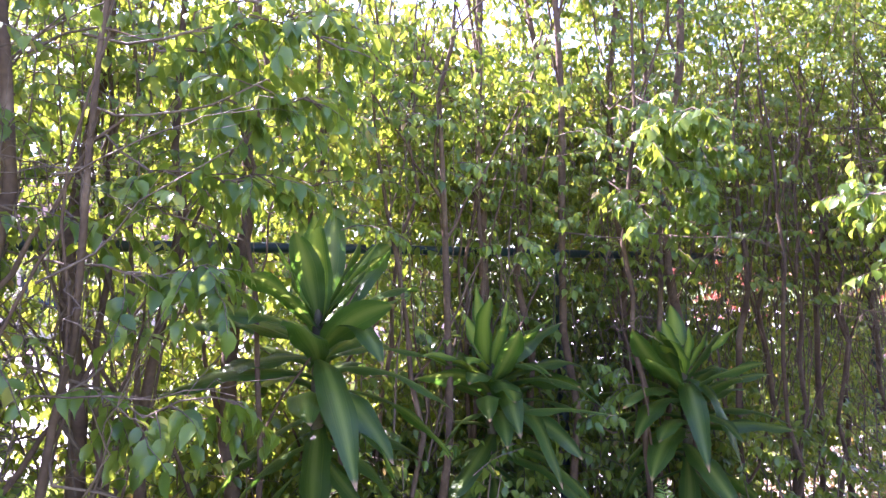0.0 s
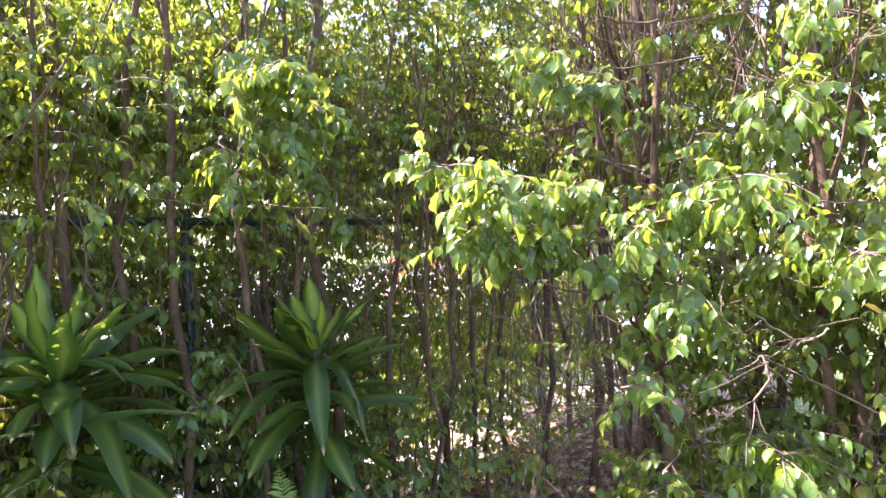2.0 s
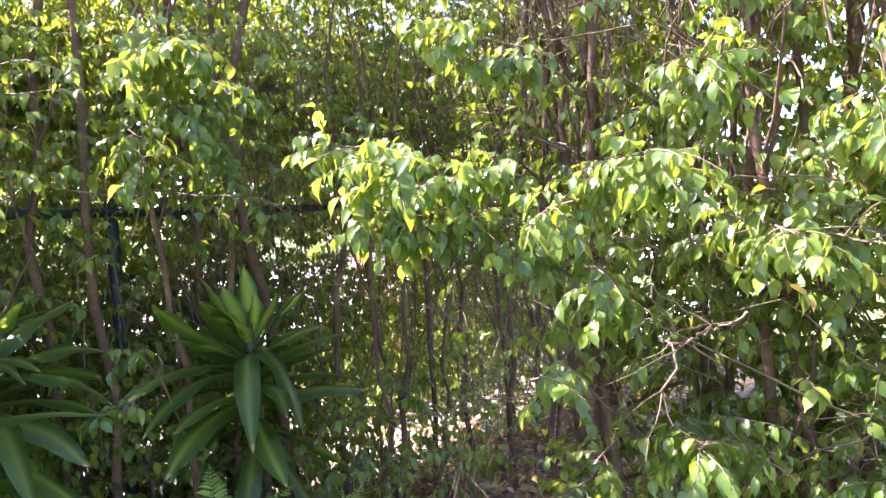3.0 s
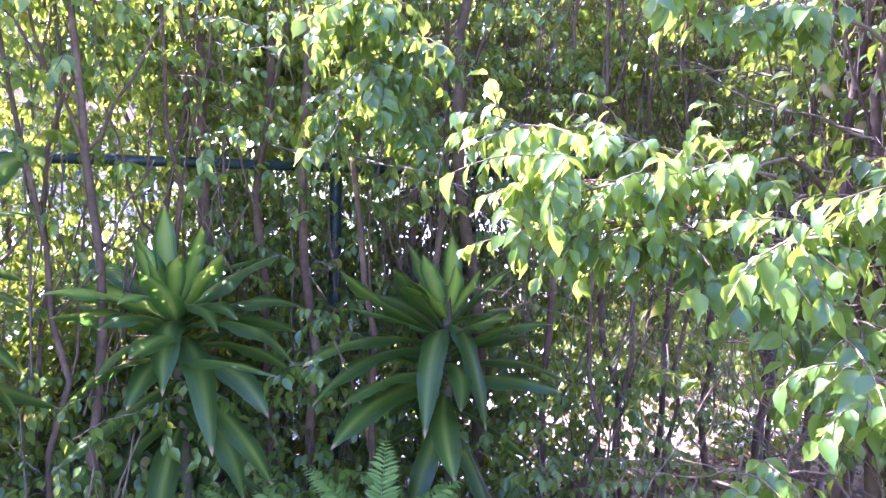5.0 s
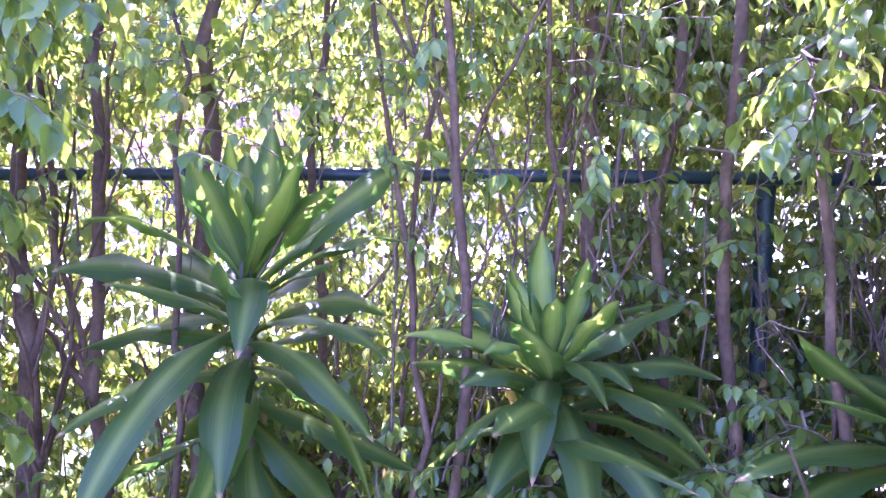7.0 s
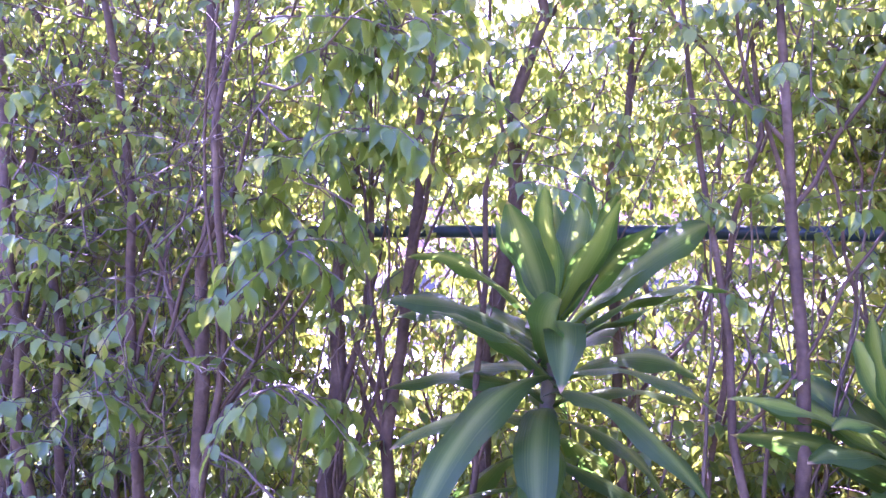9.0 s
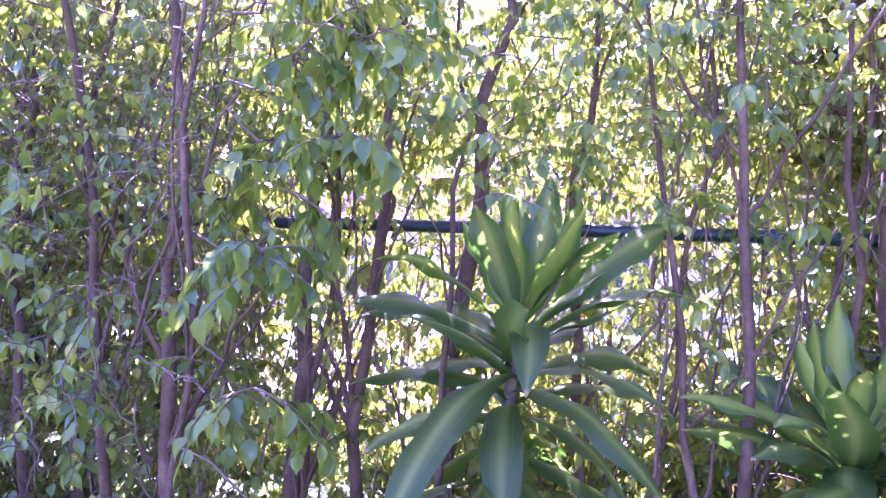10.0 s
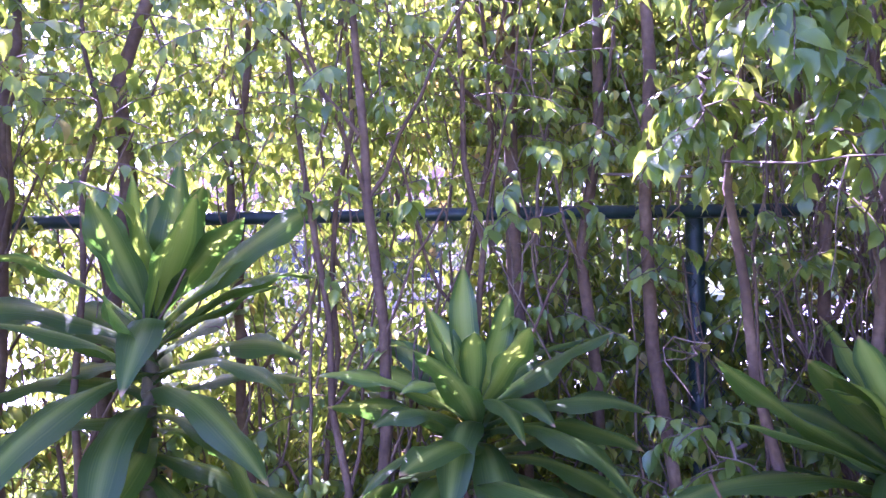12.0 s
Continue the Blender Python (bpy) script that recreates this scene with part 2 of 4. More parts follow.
class Leaves:
    """Gathers leaves: base point, way of the midrib, face normal, length, width ratio."""

    def __init__(self, seed, wide=0.62):
        self.rng, self.rows, self.wide = np.random.default_rng(seed), [], wide

    def add(self, p, way, up, size):
        self.rows.append(np.array([(*p, *way, *up, size)]))

    def many(self, p, way, up, size):
        self.rows.append(np.concatenate([p, way, up, size[:, None]], 1))

    def singles(self, count, key, mat, parent):
        """The leaves that come first by key, as objects of their own on a few shared meshes."""
        every = sorted(np.concatenate(self.rows), key=key)
        rows, self.rows = every[:count], [np.array(every[count:])]
        shapes = []
        for k in range(6):
            one = Leaves(900 + k, self.wide)
            one.add((0, 0, 0), (0, 1, 0), (0, 0, 1), 1.0)
            ob = one.link("leaf", mat)
            shapes.append(ob.data)
            bpy.data.objects.remove(ob)
        for k, r in enumerate(rows):
            y = unit(np.array(r[3:6]))
            x = unit(np.cross(y, r[6:9]))
            z = np.cross(x, y)
            ob = new("leaf", shapes[k % 6])
            ob.parent = parent
            m = Matrix([(*(x[i], y[i], z[i]), r[i]) for i in range(3)] + [(0, 0, 0, 1)])
            ob.matrix_basis = m @ Matrix.Scale(r[9], 4)

    def link(self, name, mat, parent=None, label="", simple=False):
        r = np.concatenate(self.rows)
        y = r[:, 3:6] / (np.linalg.norm(r[:, 3:6], axis=1, keepdims=True) + 1e-9)
        x = np.cross(y, r[:, 6:9])
        x /= np.linalg.norm(x, axis=1, keepdims=True) + 1e-9
        z = np.cross(x, y)
        tv, tf = (SIMPLE_V, SIMPLE_F) if simple else (LEAF_V, LEAF_F)
        s = r[:, 9]
        curl = self.rng.uniform(0.2, 1.8, len(r))
        fold = self.rng.uniform(0.3, 2.2, len(r))
        width = self.wide * self.rng.uniform(0.82, 1.15, len(r))
        lx = tv[None, :, 0] * (s * width)[:, None]
        ly = tv[None, :, 1] * s[:, None]
        lz = (np.maximum(tv[None, :, 2], 0) * fold[:, None] + np.minimum(tv[None, :, 2], 0) * curl[:, None] - 0.10 * curl[:, None] * tv[None, :, 1] ** 2) * s[:, None]
        v = r[:, None, 0:3] + lx[..., None] * x[:, None] + ly[..., None] * y[:, None] + lz[..., None] * z[:, None]
        f = tf[None] + (np.arange(len(r)) * len(tv))[:, None, None]
        return link_mesh(name, v.reshape(-1, 3), f.reshape(-1, 3), mat, parent, label)


def unit(v):
    return v / (np.linalg.norm(v) + 1e-9)


def spray(leaves, tubes, rng, p, way, length, count, size, droop=0.6, radius=0.0022, hang=1.0):
    """A drooping twig with leaves that alternate along it and hang from it."""
    way = unit(np.asarray(way, float))
    pts, q, d = [np.asarray(p, float)], np.asarray(p, float), way
    steps = 5
    for i in range(steps):
        d = unit(d + np.array([0, 0, -droop / steps]) + rng.normal(0, 0.1, 3))
        q = q + d * length / steps
        pts.append(q)
    pts = np.array(pts)
    if tubes is not None:
        tubes.add(pts, np.linspace(radius, radius * 0.4, steps + 1), 3)
    side0 = unit(np.cross(way, [0, 0, 1]) + 1e-6)
    k = np.arange(count)
    s = np.minimum((0.15 + 0.85 * (k + rng.random(count) * 0.6) / count) * steps, steps - 0.001)
    i = s.astype(int)
    seg = pts[i + 1] - pts[i]
    at = pts[i] + seg * (s - i)[:, None]
    tan = seg * steps / length
    side = side0[None] * np.where(k % 2, 1, -1)[:, None]
    lw = tan * rng.uniform(0.2, 0.8, (count, 1)) + side * rng.uniform(0.3, 0.9, (count, 1)) + rng.normal(0, 0.22, (count, 3))
    lw[:, 2] -= rng.uniform(0.4, 1.4, count) * hang
    up = np.array([0, 0, 1.0]) + 0.5 * way + rng.normal(0, 0.38, (count, 3))
    leaves.many(at, lw, up, size * rng.uniform(0.65, 1.25, count))
    return pts


def wander(rng, a, b, n, wobble):
    a, b = np.asarray(a, float), np.asarray(b, float)
    t = np.linspace(0, 1, n)[:, None]
    off = np.cumsum(rng.normal(0, 1, (n, 3)), 0)
    off -= off[0] + t * (off[-1] - off[0])
    return a + (b - a) * t + off * wobble


def bare_twig(tubes, rng, a, b, radius, shoots=4):
    """A thin forked twig, bare of leaves."""
    pts = wander(rng, a, b, 9, 0.008)
    tubes.add(pts, np.linspace(radius, radius * 0.35, 9), 4)
    d = np.asarray(b, float) - np.asarray(a, float)
    for _ in range(shoots):
        i = int(rng.integers(2, 9))
        e = pts[i] + unit(unit(d) + rng.normal(0, 0.6, 3)) * rng.uniform(0.05, 0.2)
        tubes.add(wander(rng, pts[i], e, 5, 0.007), np.linspace(radius * 0.5, radius * 0.22, 5), 3)


def empty(name, place, label, category, group="", kind=""):
    ob = new(name)
    ob.location = place
    ob.empty_display_size = 0.1
    bpy.context.view_layer.update()
    return tagged(ob, label, category, group, kind)


def settle(ob):
    """Parts are built in the world's coordinates: keep them there under their thing."""
    for c in ob.children:
        c.matrix_parent_inverse = ob.matrix_world.inverted()


# ---- ground and what lies beyond the fence ----
def grid(name, x0, x1, y0, y1, z, nx, ny, mat, rough, label, seed, kind="structure", category="ground"):
    rng = np.random.default_rng(seed)
    xs, ys = np.linspace(x0, x1, nx), np.linspace(y0, y1, ny)
    g = np.array([(x, y, z + rough * noise.noise((x * 2.1, y * 2.1, seed)) + rough * 0.5 * noise.noise((x * 7, y * 7, seed))) for y in ys for x in xs])
    i = (np.arange(ny - 1)[:, None] * nx + np.arange(nx - 1)[None]).ravel()
    f = np.stack([i, i + 1, i + nx + 1, i + nx], 1)
    return tagged(link_mesh(name, g, f, mat), label, category, "", kind)


far = 400.0
tagged(link_mesh("ground", [(-far, -far, GROUND - 0.03), (far, -far, GROUND - 0.03), (far, far, GROUND - 0.03), (-far, far, GROUND - 0.03)], [(0, 1, 2, 3)], GRASS),
       "grassy ground that reaches to the horizon", "ground", "", "structure")
grid("planting_bed", -4, 8, 1.05, 2.31, GROUND, 120, 18, SOIL, 0.03, "dark bare soil of the planting bed under the hedge", 3)


def slab(name, x0, x1, y0, y1, z0, z1, mat, label, category="pavement"):
    bm = bmesh.new()
    bmesh.ops.create_cube(bm, size=1, matrix=Matrix.LocRotScale(((x0 + x1) / 2, (y0 + y1) / 2, (z0 + z1) / 2), None, (x1 - x0, y1 - y0, z1 - z0)))
    bmesh.ops.bevel(bm, geom=bm.edges, offset=0.015, segments=2, affect="EDGES")
    me = bpy.data.meshes.new(name)
    bm.to_mesh(me)
    bm.free()
    me.materials.append(mat)
    return tagged(new(name, me), label, category, "", "structure")


slab("pavement", 0.45, 12, 2.34, 4.5, GROUND - 0.1, GROUND + 0.005, CONCRETE, "sunlit pale concrete path behind the fence")
slab("kerb", 1.5, 14, 5.75, 5.9, GROUND - 0.1, GROUND + 0.1, PINK_PAVING, "weathered pinkish kerb along the road", "kerb")
slab("road", -30, 60, 5.95, 17, GROUND - 0.15, GROUND - 0.005, CONCRETE, "wide sunlit pale concrete road", "road")
slab("terrace", -20, 40, 17, 19.5, GROUND - 0.15, GROUND + 0.06, PINK_PAVING, "pinkish paved strip beyond the road")


def litter():
    lv = Leaves(5, 0.5)
    rng = np.random.default_rng(5)
    for _ in range(11000):
        x, y = rng.uniform(-1.0, 6), rng.uniform(1.1, 3.4)
        lv.add((x, y, GROUND + rng.uniform(0.005, 0.035)), (*rng.normal(0, 1, 2), rng.normal(0, 0.15)), (*rng.normal(0, 0.35, 2), 1), rng.uniform(0.03, 0.075))
    for _ in range(2600):
        x, y = rng.uniform(2.6, 4.8), rng.uniform(1.2, 2.4)
        lv.add((x, y, GROUND + rng.uniform(0.01, 0.07)), (*rng.normal(0, 1, 2), rng.normal(0, 0.3)), (*rng.normal(0, 0.5, 2), 1), rng.uniform(0.035, 0.08))
    tagged(lv.link("leaf_litter", LITTER, simple=True), "scattered dry brown leaf litter on the soil", "leaf litter", "", "stuff")


litter()


def lawn():
    lv = Leaves(6, 0.12)
    rng = np.random.default_rng(6)
    for _ in range(9000):
        x, y = rng.uniform(-4, 9), rng.uniform(4.5, 5.7)
        lv.add((x, y, GROUND - 0.03), (*rng.normal(0, 0.35, 2), 1), (*rng.normal(0, 1, 2), 0.2), rng.uniform(0.08, 0.2))
    for _ in range(9000):
        x, y = rng.uniform(-2.5, 0.4), rng.uniform(2.35, 3.6)
        lv.add((x, y, GROUND - 0.02), (*rng.normal(0, 0.35, 2), 1), (*rng.normal(0, 1, 2), 0.2), rng.uniform(0.06, 0.14))
    tagged(lv.link("grass", GRASS_BLADE, simple=True), "bright sunlit green grass verge", "grass", "", "stuff")


lawn()


# ---- chain-link fence ----
def fence():
    top = 1.22
    f = empty("fence", (1.5, fence_y(1.5), GROUND), "dark green coated chain-link fence behind the hedge", "fence", "", "structure")
    rail = Tubes()
    xs = np.linspace(-3, 9, 40)
    rail.add([(x, fence_y(x), top + 0.004 * math.sin(x * 1.7)) for x in xs], np.full(40, 0.018), 14)
    rail.link("top_rail", STEEL, f)
    for x in (-1.05, 2.02, 5.05, 8.0):
        p = Tubes()
        p.add([(x, fence_y(x) + 0.045, GROUND - 0.1), (x, fence_y(x) + 0.045, top + 0.03), (x, fence_y(x) + 0.045, top + 0.05), (x, fence_y(x) + 0.045, top + 0.055)], [0.024, 0.024, 0.018, 0.001], 12)
        p.link("fence_post", STEEL, f)
        c = Tubes()
        c.add([(x, fence_y(x) + 0.045, top - 0.16), (x, fence_y(x) + 0.045, top - 0.135)], [0.028, 0.028], 12)
        c.link("clamp", STEEL, f)
    wires = Tubes()
    pitch, rise = 0.068, 0.036
    n = int((top - GROUND - 0.03) / rise)
    for k in range(int(11.7 / pitch)):
        x0 = -3.0 + k * pitch
        pts = []
        for i in range(n + 1):
            x = x0 + (pitch * 0.515 if i % 2 else -0.015 * pitch)
            pts.append((x, fence_y(x) - 0.022 + (0.003 if i % 2 else -0.003), top - 0.01 - i * rise))
        wires.add(pts, np.full(n + 1, 0.0019), 3)
    wires.link("chain_link_mesh", STEEL, f, "dark coated diamond wire mesh")
    settle(f)


fence()


# ---- ficus hedge ----
STEMS = [  # x, distance in front of the fence, radius, lean of the top along x
    [(-2.6, .2, .03, .1), (-2.25, .25, .024, -.1), (-2.0, .18, .028, .05)],
    [(-1.6, .22, .032, .05), (-1.35, .3, .02, .1), (-1.1, .2, .026, -.05)],
    [(-.85, .35, .03, -.1), (-.6, .25, .022, .08), (-.42, .4, .026, -.12)],
    [(-.12, .3, .034, -.05), (.02, .2, .042, -.02), (.16, .2, .022, .05)],
    [(.33, .2, .026, .02), (.47, .16, .036, .04), (.62, .25, .016, -.05)],
    [(.86, .14, .02, -.06), (1.0, .2, .014, .08), (1.13, .16, .018, -.07)],
    [(1.2, .2, .03, -.08), (1.42, .14, .018, .05), (1.47, .22, .016, -.1)],
    [(1.62, .17, .034, .03), (1.76, .2, .022, -.06), (1.9, .15, .03, .02)],
    [(2.18, .25, .02, .05), (2.34, .18, .024, -.04), (2.53, .25, .034, .0)],
    [(2.75, .3, .022, .08), (2.92, .55, .02, .0), (3.1, .35, .018, .06)],
    [(3.3, .3, .022, -.03), (3.47, .45, .02, .04), (3.66, .25, .026, .03)],
    [(3.95, .3, .03, .0), (4.2, .5, .022, .08), (4.45, .3, .03, -.05)],
    [(4.8, .35, .03, .05), (5.1, .5, .024, -.04), (5.4, .3, .03, .02)],
    [(5.9, .3, .034, .0), (6.3, .45, .028, .05), (6.8, .3, .03, .0)],
]
HEDGE_TOP = 2.55


def stem(rng, x, y, r, lean, top, parent, loose=1.0):
    n = 14
    r *= rng.uniform(0.5, 0.76) if loose else 1
    x, y = x + loose * rng.normal(0, 0.03), y + loose * rng.normal(0, 0.05)
    pts = wander(rng, (x, y, GROUND - 0.05), (x + lean * 1.6 + loose * rng.normal(0, 0.12), y + loose * rng.normal(0, 0.1), top), n, 0.03 if loose else 0.012)
    rad = np.interp(np.linspace(0, 1, n), [0, 0.06, 0.5, 1], [r * 1.35, r * 1.05, r * 0.85, r * 0.35]) * rng.uniform(0.9, 1.1, n)
    t = Tubes()
    t.add(pts, rad, 9)
    for _ in range(4):
        i = rng.integers(3, n - 1)
        a = rng.uniform(0, 6.28)
        end = pts[i] + np.array([math.cos(a) * 0.3, math.sin(a) * 0.18, rng.uniform(0.35, 0.8)])
        t.add(wander(rng, pts[i], end, 7, 0.012), np.linspace(rad[i] * 0.5, 0.003, 7), 6)
    t.link("trunk", BARK, parent)
    return pts


def hedge_tree(index, stems):
    rng = np.random.default_rng(100 + index)
    xm = sum(s[0] for s in stems) / len(stems)
    x0, x1 = min(s[0] for s in stems) - 0.15, max(s[0] for s in stems) + 0.15
    tree = empty("ficus_tree", (xm, fence_y(xm) - 0.25, GROUND), "slender multi-stemmed weeping fig in a tall backlit hedge", "tree", "ficus hedge")
    for x, d, r, lean in stems:
        # stems run higher where the unseen shading part is added
        stem(rng, x, fence_y(x) - d, r, lean, HEDGE_TOP - rng.uniform(0, 0.5) + (1.3 if 1.5 < xm < 2.7 else 0), tree)
    lv, back, shoots, tw = Leaves(300 + index), Leaves(350 + index), Leaves(380 + index), Tubes()
    w = x1 - x0
    top = HEDGE_TOP + (0.85 if xm > 3 else 0.3 if xm > 0.6 else 0)
    for _ in range(int(w * 2500 * (1.25 if xm > 3 else 1))):
        z = rng.uniform(GROUND + 0.05, top + 0.1)
        x = rng.uniform(x0, x1)
        if 0.95 < x < 1.9 and (z > 2.3 or z > 1.85 and rng.random() < 0.45):
            continue
        zs = [GROUND, 0.1, 0.45, 0.7, 0.95, 1.2, 1.7, 2.2, 3.3]
        # how full the hedge is, by height, at six places along it
        full = [np.interp(z, zs, row) for row in ([0.9, 1.0, 1.0, 1.0, 1.0, 1.0, 1.0, 0.8, 0.5],
                                                  [0.6, 0.6, 0.4, 0.3, 0.3, 0.5, 0.85, 0.6, 0.35],
                                                  [0.9, 1.0, 0.9, 0.75, 0.6, 0.65, 0.9, 0.6, 0.35],
                                                  [1.0, 1.0, 1.0, 0.85, 0.6, 0.7, 1.0, 0.55, 0.5],
                                                  [1.0, 1.0, 1.0, 1.0, 1.0, 1.0, 0.85, 0.55, 0.5],
                                                  [0.3, 0.38, 0.4, 0.34, 0.28, 0.75, 1.0, 1.0, 0.8])]
        if rng.random() > np.interp(x, [-0.12, 0.0, 0.2, 0.34, 0.6, 0.8, 1.25, 1.6, 2.7, 3.2], [full[0], full[1], full[1], full[2], full[2], full[3], full[3], full[4], full[4], full[5]]):
            continue
        depth = rng.normal(0.1, 0.27)
        if (0.3 < x < 2.1 and 0.95 < z < 1.4 or 2.0 < x < 2.7 and 1.08 < z < 1.36 or 0.55 < x < 1.4 and 0.75 < z < 1.4) and depth < 0.08 and rng.random() < 0.7:
            continue
        if z < 0.45:
            depth = rng.uniform(-0.42 if not 0.4 < x < 2.5 else -0.2, 0.25)
        elif z < 1.0 and depth < -0.12:
            depth = abs(depth) * 0.8 + 0.02
        way = (rng.normal(0, 0.7), rng.normal(0, 0.6) + (0.5 if depth > 0 else -0.5), rng.uniform(-0.1, 0.8))
        fresh = depth < 0 and z > 1.15 and rng.random() < 0.55
        spray(shoots if fresh else lv if depth < 0.08 else back, tw if rng.random() < 0.7 else None, rng, (x, fence_y(x) + depth, z), way, rng.uniform(0.12, 0.28),
              int(rng.integers(8, 15)), 0.037 if z > 1.2 else 0.042)
    for _ in range(int(w * 750) if 0.3 < xm < 2.7 else 0):      # the dense shaded side below
        x = rng.uniform(max(x0, 0.3), x1)
        p = (x, fence_y(x) + rng.uniform(0.02, 0.5), rng.triangular(GROUND + 0.05, 0.5, 1.6) if x > 1.55 else rng.triangular(GROUND + 0.05, 0.2, 0.75))
        spray(back, None, rng, p, (rng.normal(0, 0.7), rng.normal(0, 0.6), rng.uniform(-0.1, 0.6)), rng.uniform(0.12, 0.26), 10, 0.046)
    for _ in range(int(w * 1500) if 1.3 < xm < 4.3 else 0):     # added overhang of the crown on the far side, hidden, to shade the lower leaves
        x = rng.uniform(max(x0, 1.4), x1)
        p = (x, fence_y(x) + rng.triangular(0.3, 0.6, 1.1), rng.triangular(1.4, 1.7, 2.5))
        spray(back, None, rng, p, (rng.normal(0, 0.7), rng.normal(0.3, 0.6), rng.uniform(-0.3, 0.6)), rng.uniform(0.14, 0.28), 10, 0.048)
    for _ in range(int(w * 620) if xm > 2.6 else 0):           # small dark leaves that cling to the fence
        x = rng.uniform(x0, x1)
        p = (x, fence_y(x) + rng.uniform(0.03, 0.3), 0.02 + 0.9 * rng.beta(1.5, 1.2))
        spray(back, None, rng, p, (rng.normal(0, 0.7), rng.normal(0, 0.5), rng.uniform(-0.3, 0.6)), rng.uniform(0.1, 0.22), 9, 0.036)
    for _ in range(int(w * 600) if 1.5 < xm < 2.7 else 0):      # tall part added above the view, to shade the bushes at the right
        x = rng.uniform(max(x0, 1.7), min(x1, 2.65))
        p = (x, fence_y(x) + rng.normal(0.05, 0.25), rng.uniform(2.35, 3.5 if x < 1.95 else 4.2))
        spray(back, tw if rng.random() < 0.3 else None, rng, p, (rng.normal(0, 0.7), rng.normal(0, 0.6), rng.uniform(-0.1, 0.7)), rng.uniform(0.14, 0.28), 10, 0.045)
    for _ in range(int(w * 800) if xm < -0.3 else 0):           # the dark end of the hedge
        x = rng.uniform(x0, min(x1, -0.2))
        p = (x, fence_y(x) + rng.uniform(-0.2, 0.5), rng.uniform(GROUND + 0.1, 2.3))
        spray(back, None, rng, p, (rng.normal(0, 0.7), rng.normal(0, 0.6), rng.uniform(-0.1, 0.6)), rng.uniform(0.12, 0.26), 9, 0.046)
    for _ in range(int(w * 130) if xm > 2.2 else 0):            # fine brown brush in the middle of the hedge
        x = rng.uniform(x0, x1)
        p = np.array((x, fence_y(x) - rng.uniform(-0.05, 0.3), rng.uniform(0.7, 1.9)))
        bare_twig(tw, rng, p, p + np.array((rng.normal(0, 0.16), rng.normal(-0.03, 0.08), rng.uniform(0.15, 0.5))), rng.uniform(0.0014, 0.003), 4)
    for _ in range(int(w * (45 if 0.2 < xm < 2.2 else 110))):
        x = rng.uniform(x0, x1)
        p = np.array((x, fence_y(x) - (rng.uniform(0.0, 0.2) if 0.5 < x < 2.6 else rng.normal(0.15, 0.16)), rng.uniform(-0.1, 2.0)))
        q = p + np.array((rng.normal(0, 0.12), rng.normal(0.0, 0.06), rng.uniform(0.25, 0.9)))
        bare_twig(tw, rng, p, q, rng.uniform(0.0024, 0.0055), 2)
    lv.link("crown", FICUS, tree, "small glossy pointed green leaves")
    if shoots.rows:
        shoots.link("crown", FICUS_YOUNG, tree, "fresh light green leaves")
    back.link("crown", FICUS, tree, "sunlit leaves on the far side", True)
    tagged(tw.link("brushwood", TWIG, tree, "thin grey-brown twigs"), kind="stuff")
    settle(tree)


for _i, _s in enumerate(STEMS):
    hedge_tree(_i, _s)


def branch_spray(lv, tw, rng, start, end, leaves, size, spread=0.16, droop=0.8, radius=0.007):
    """A side branch that leaves the hedge and carries hanging leafy twigs."""
    pts = wander(rng, start, end, 10, 0.028)
    tw.add(pts, np.linspace(radius, 0.002, 10), 5)
    d = unit(np.asarray(end, float) - np.asarray(start, float))
    done = 0
    while done < leaves:
        s = rng.uniform(0.35, 1.0) * 9
        i = min(int(s), 8)
        at = pts[i] + (pts[i + 1] - pts[i]) * (s - i)
        way = d * rng.uniform(0.2, 0.9) + rng.normal(0, 0.55, 3) * (1, 1, 0.5)
        n = int(rng.integers(6, 13))
        spray(lv, tw, rng, at, way, rng.uniform(0.6, 1.4) * spread, n, size, droop, hang=0.9)
        done += n


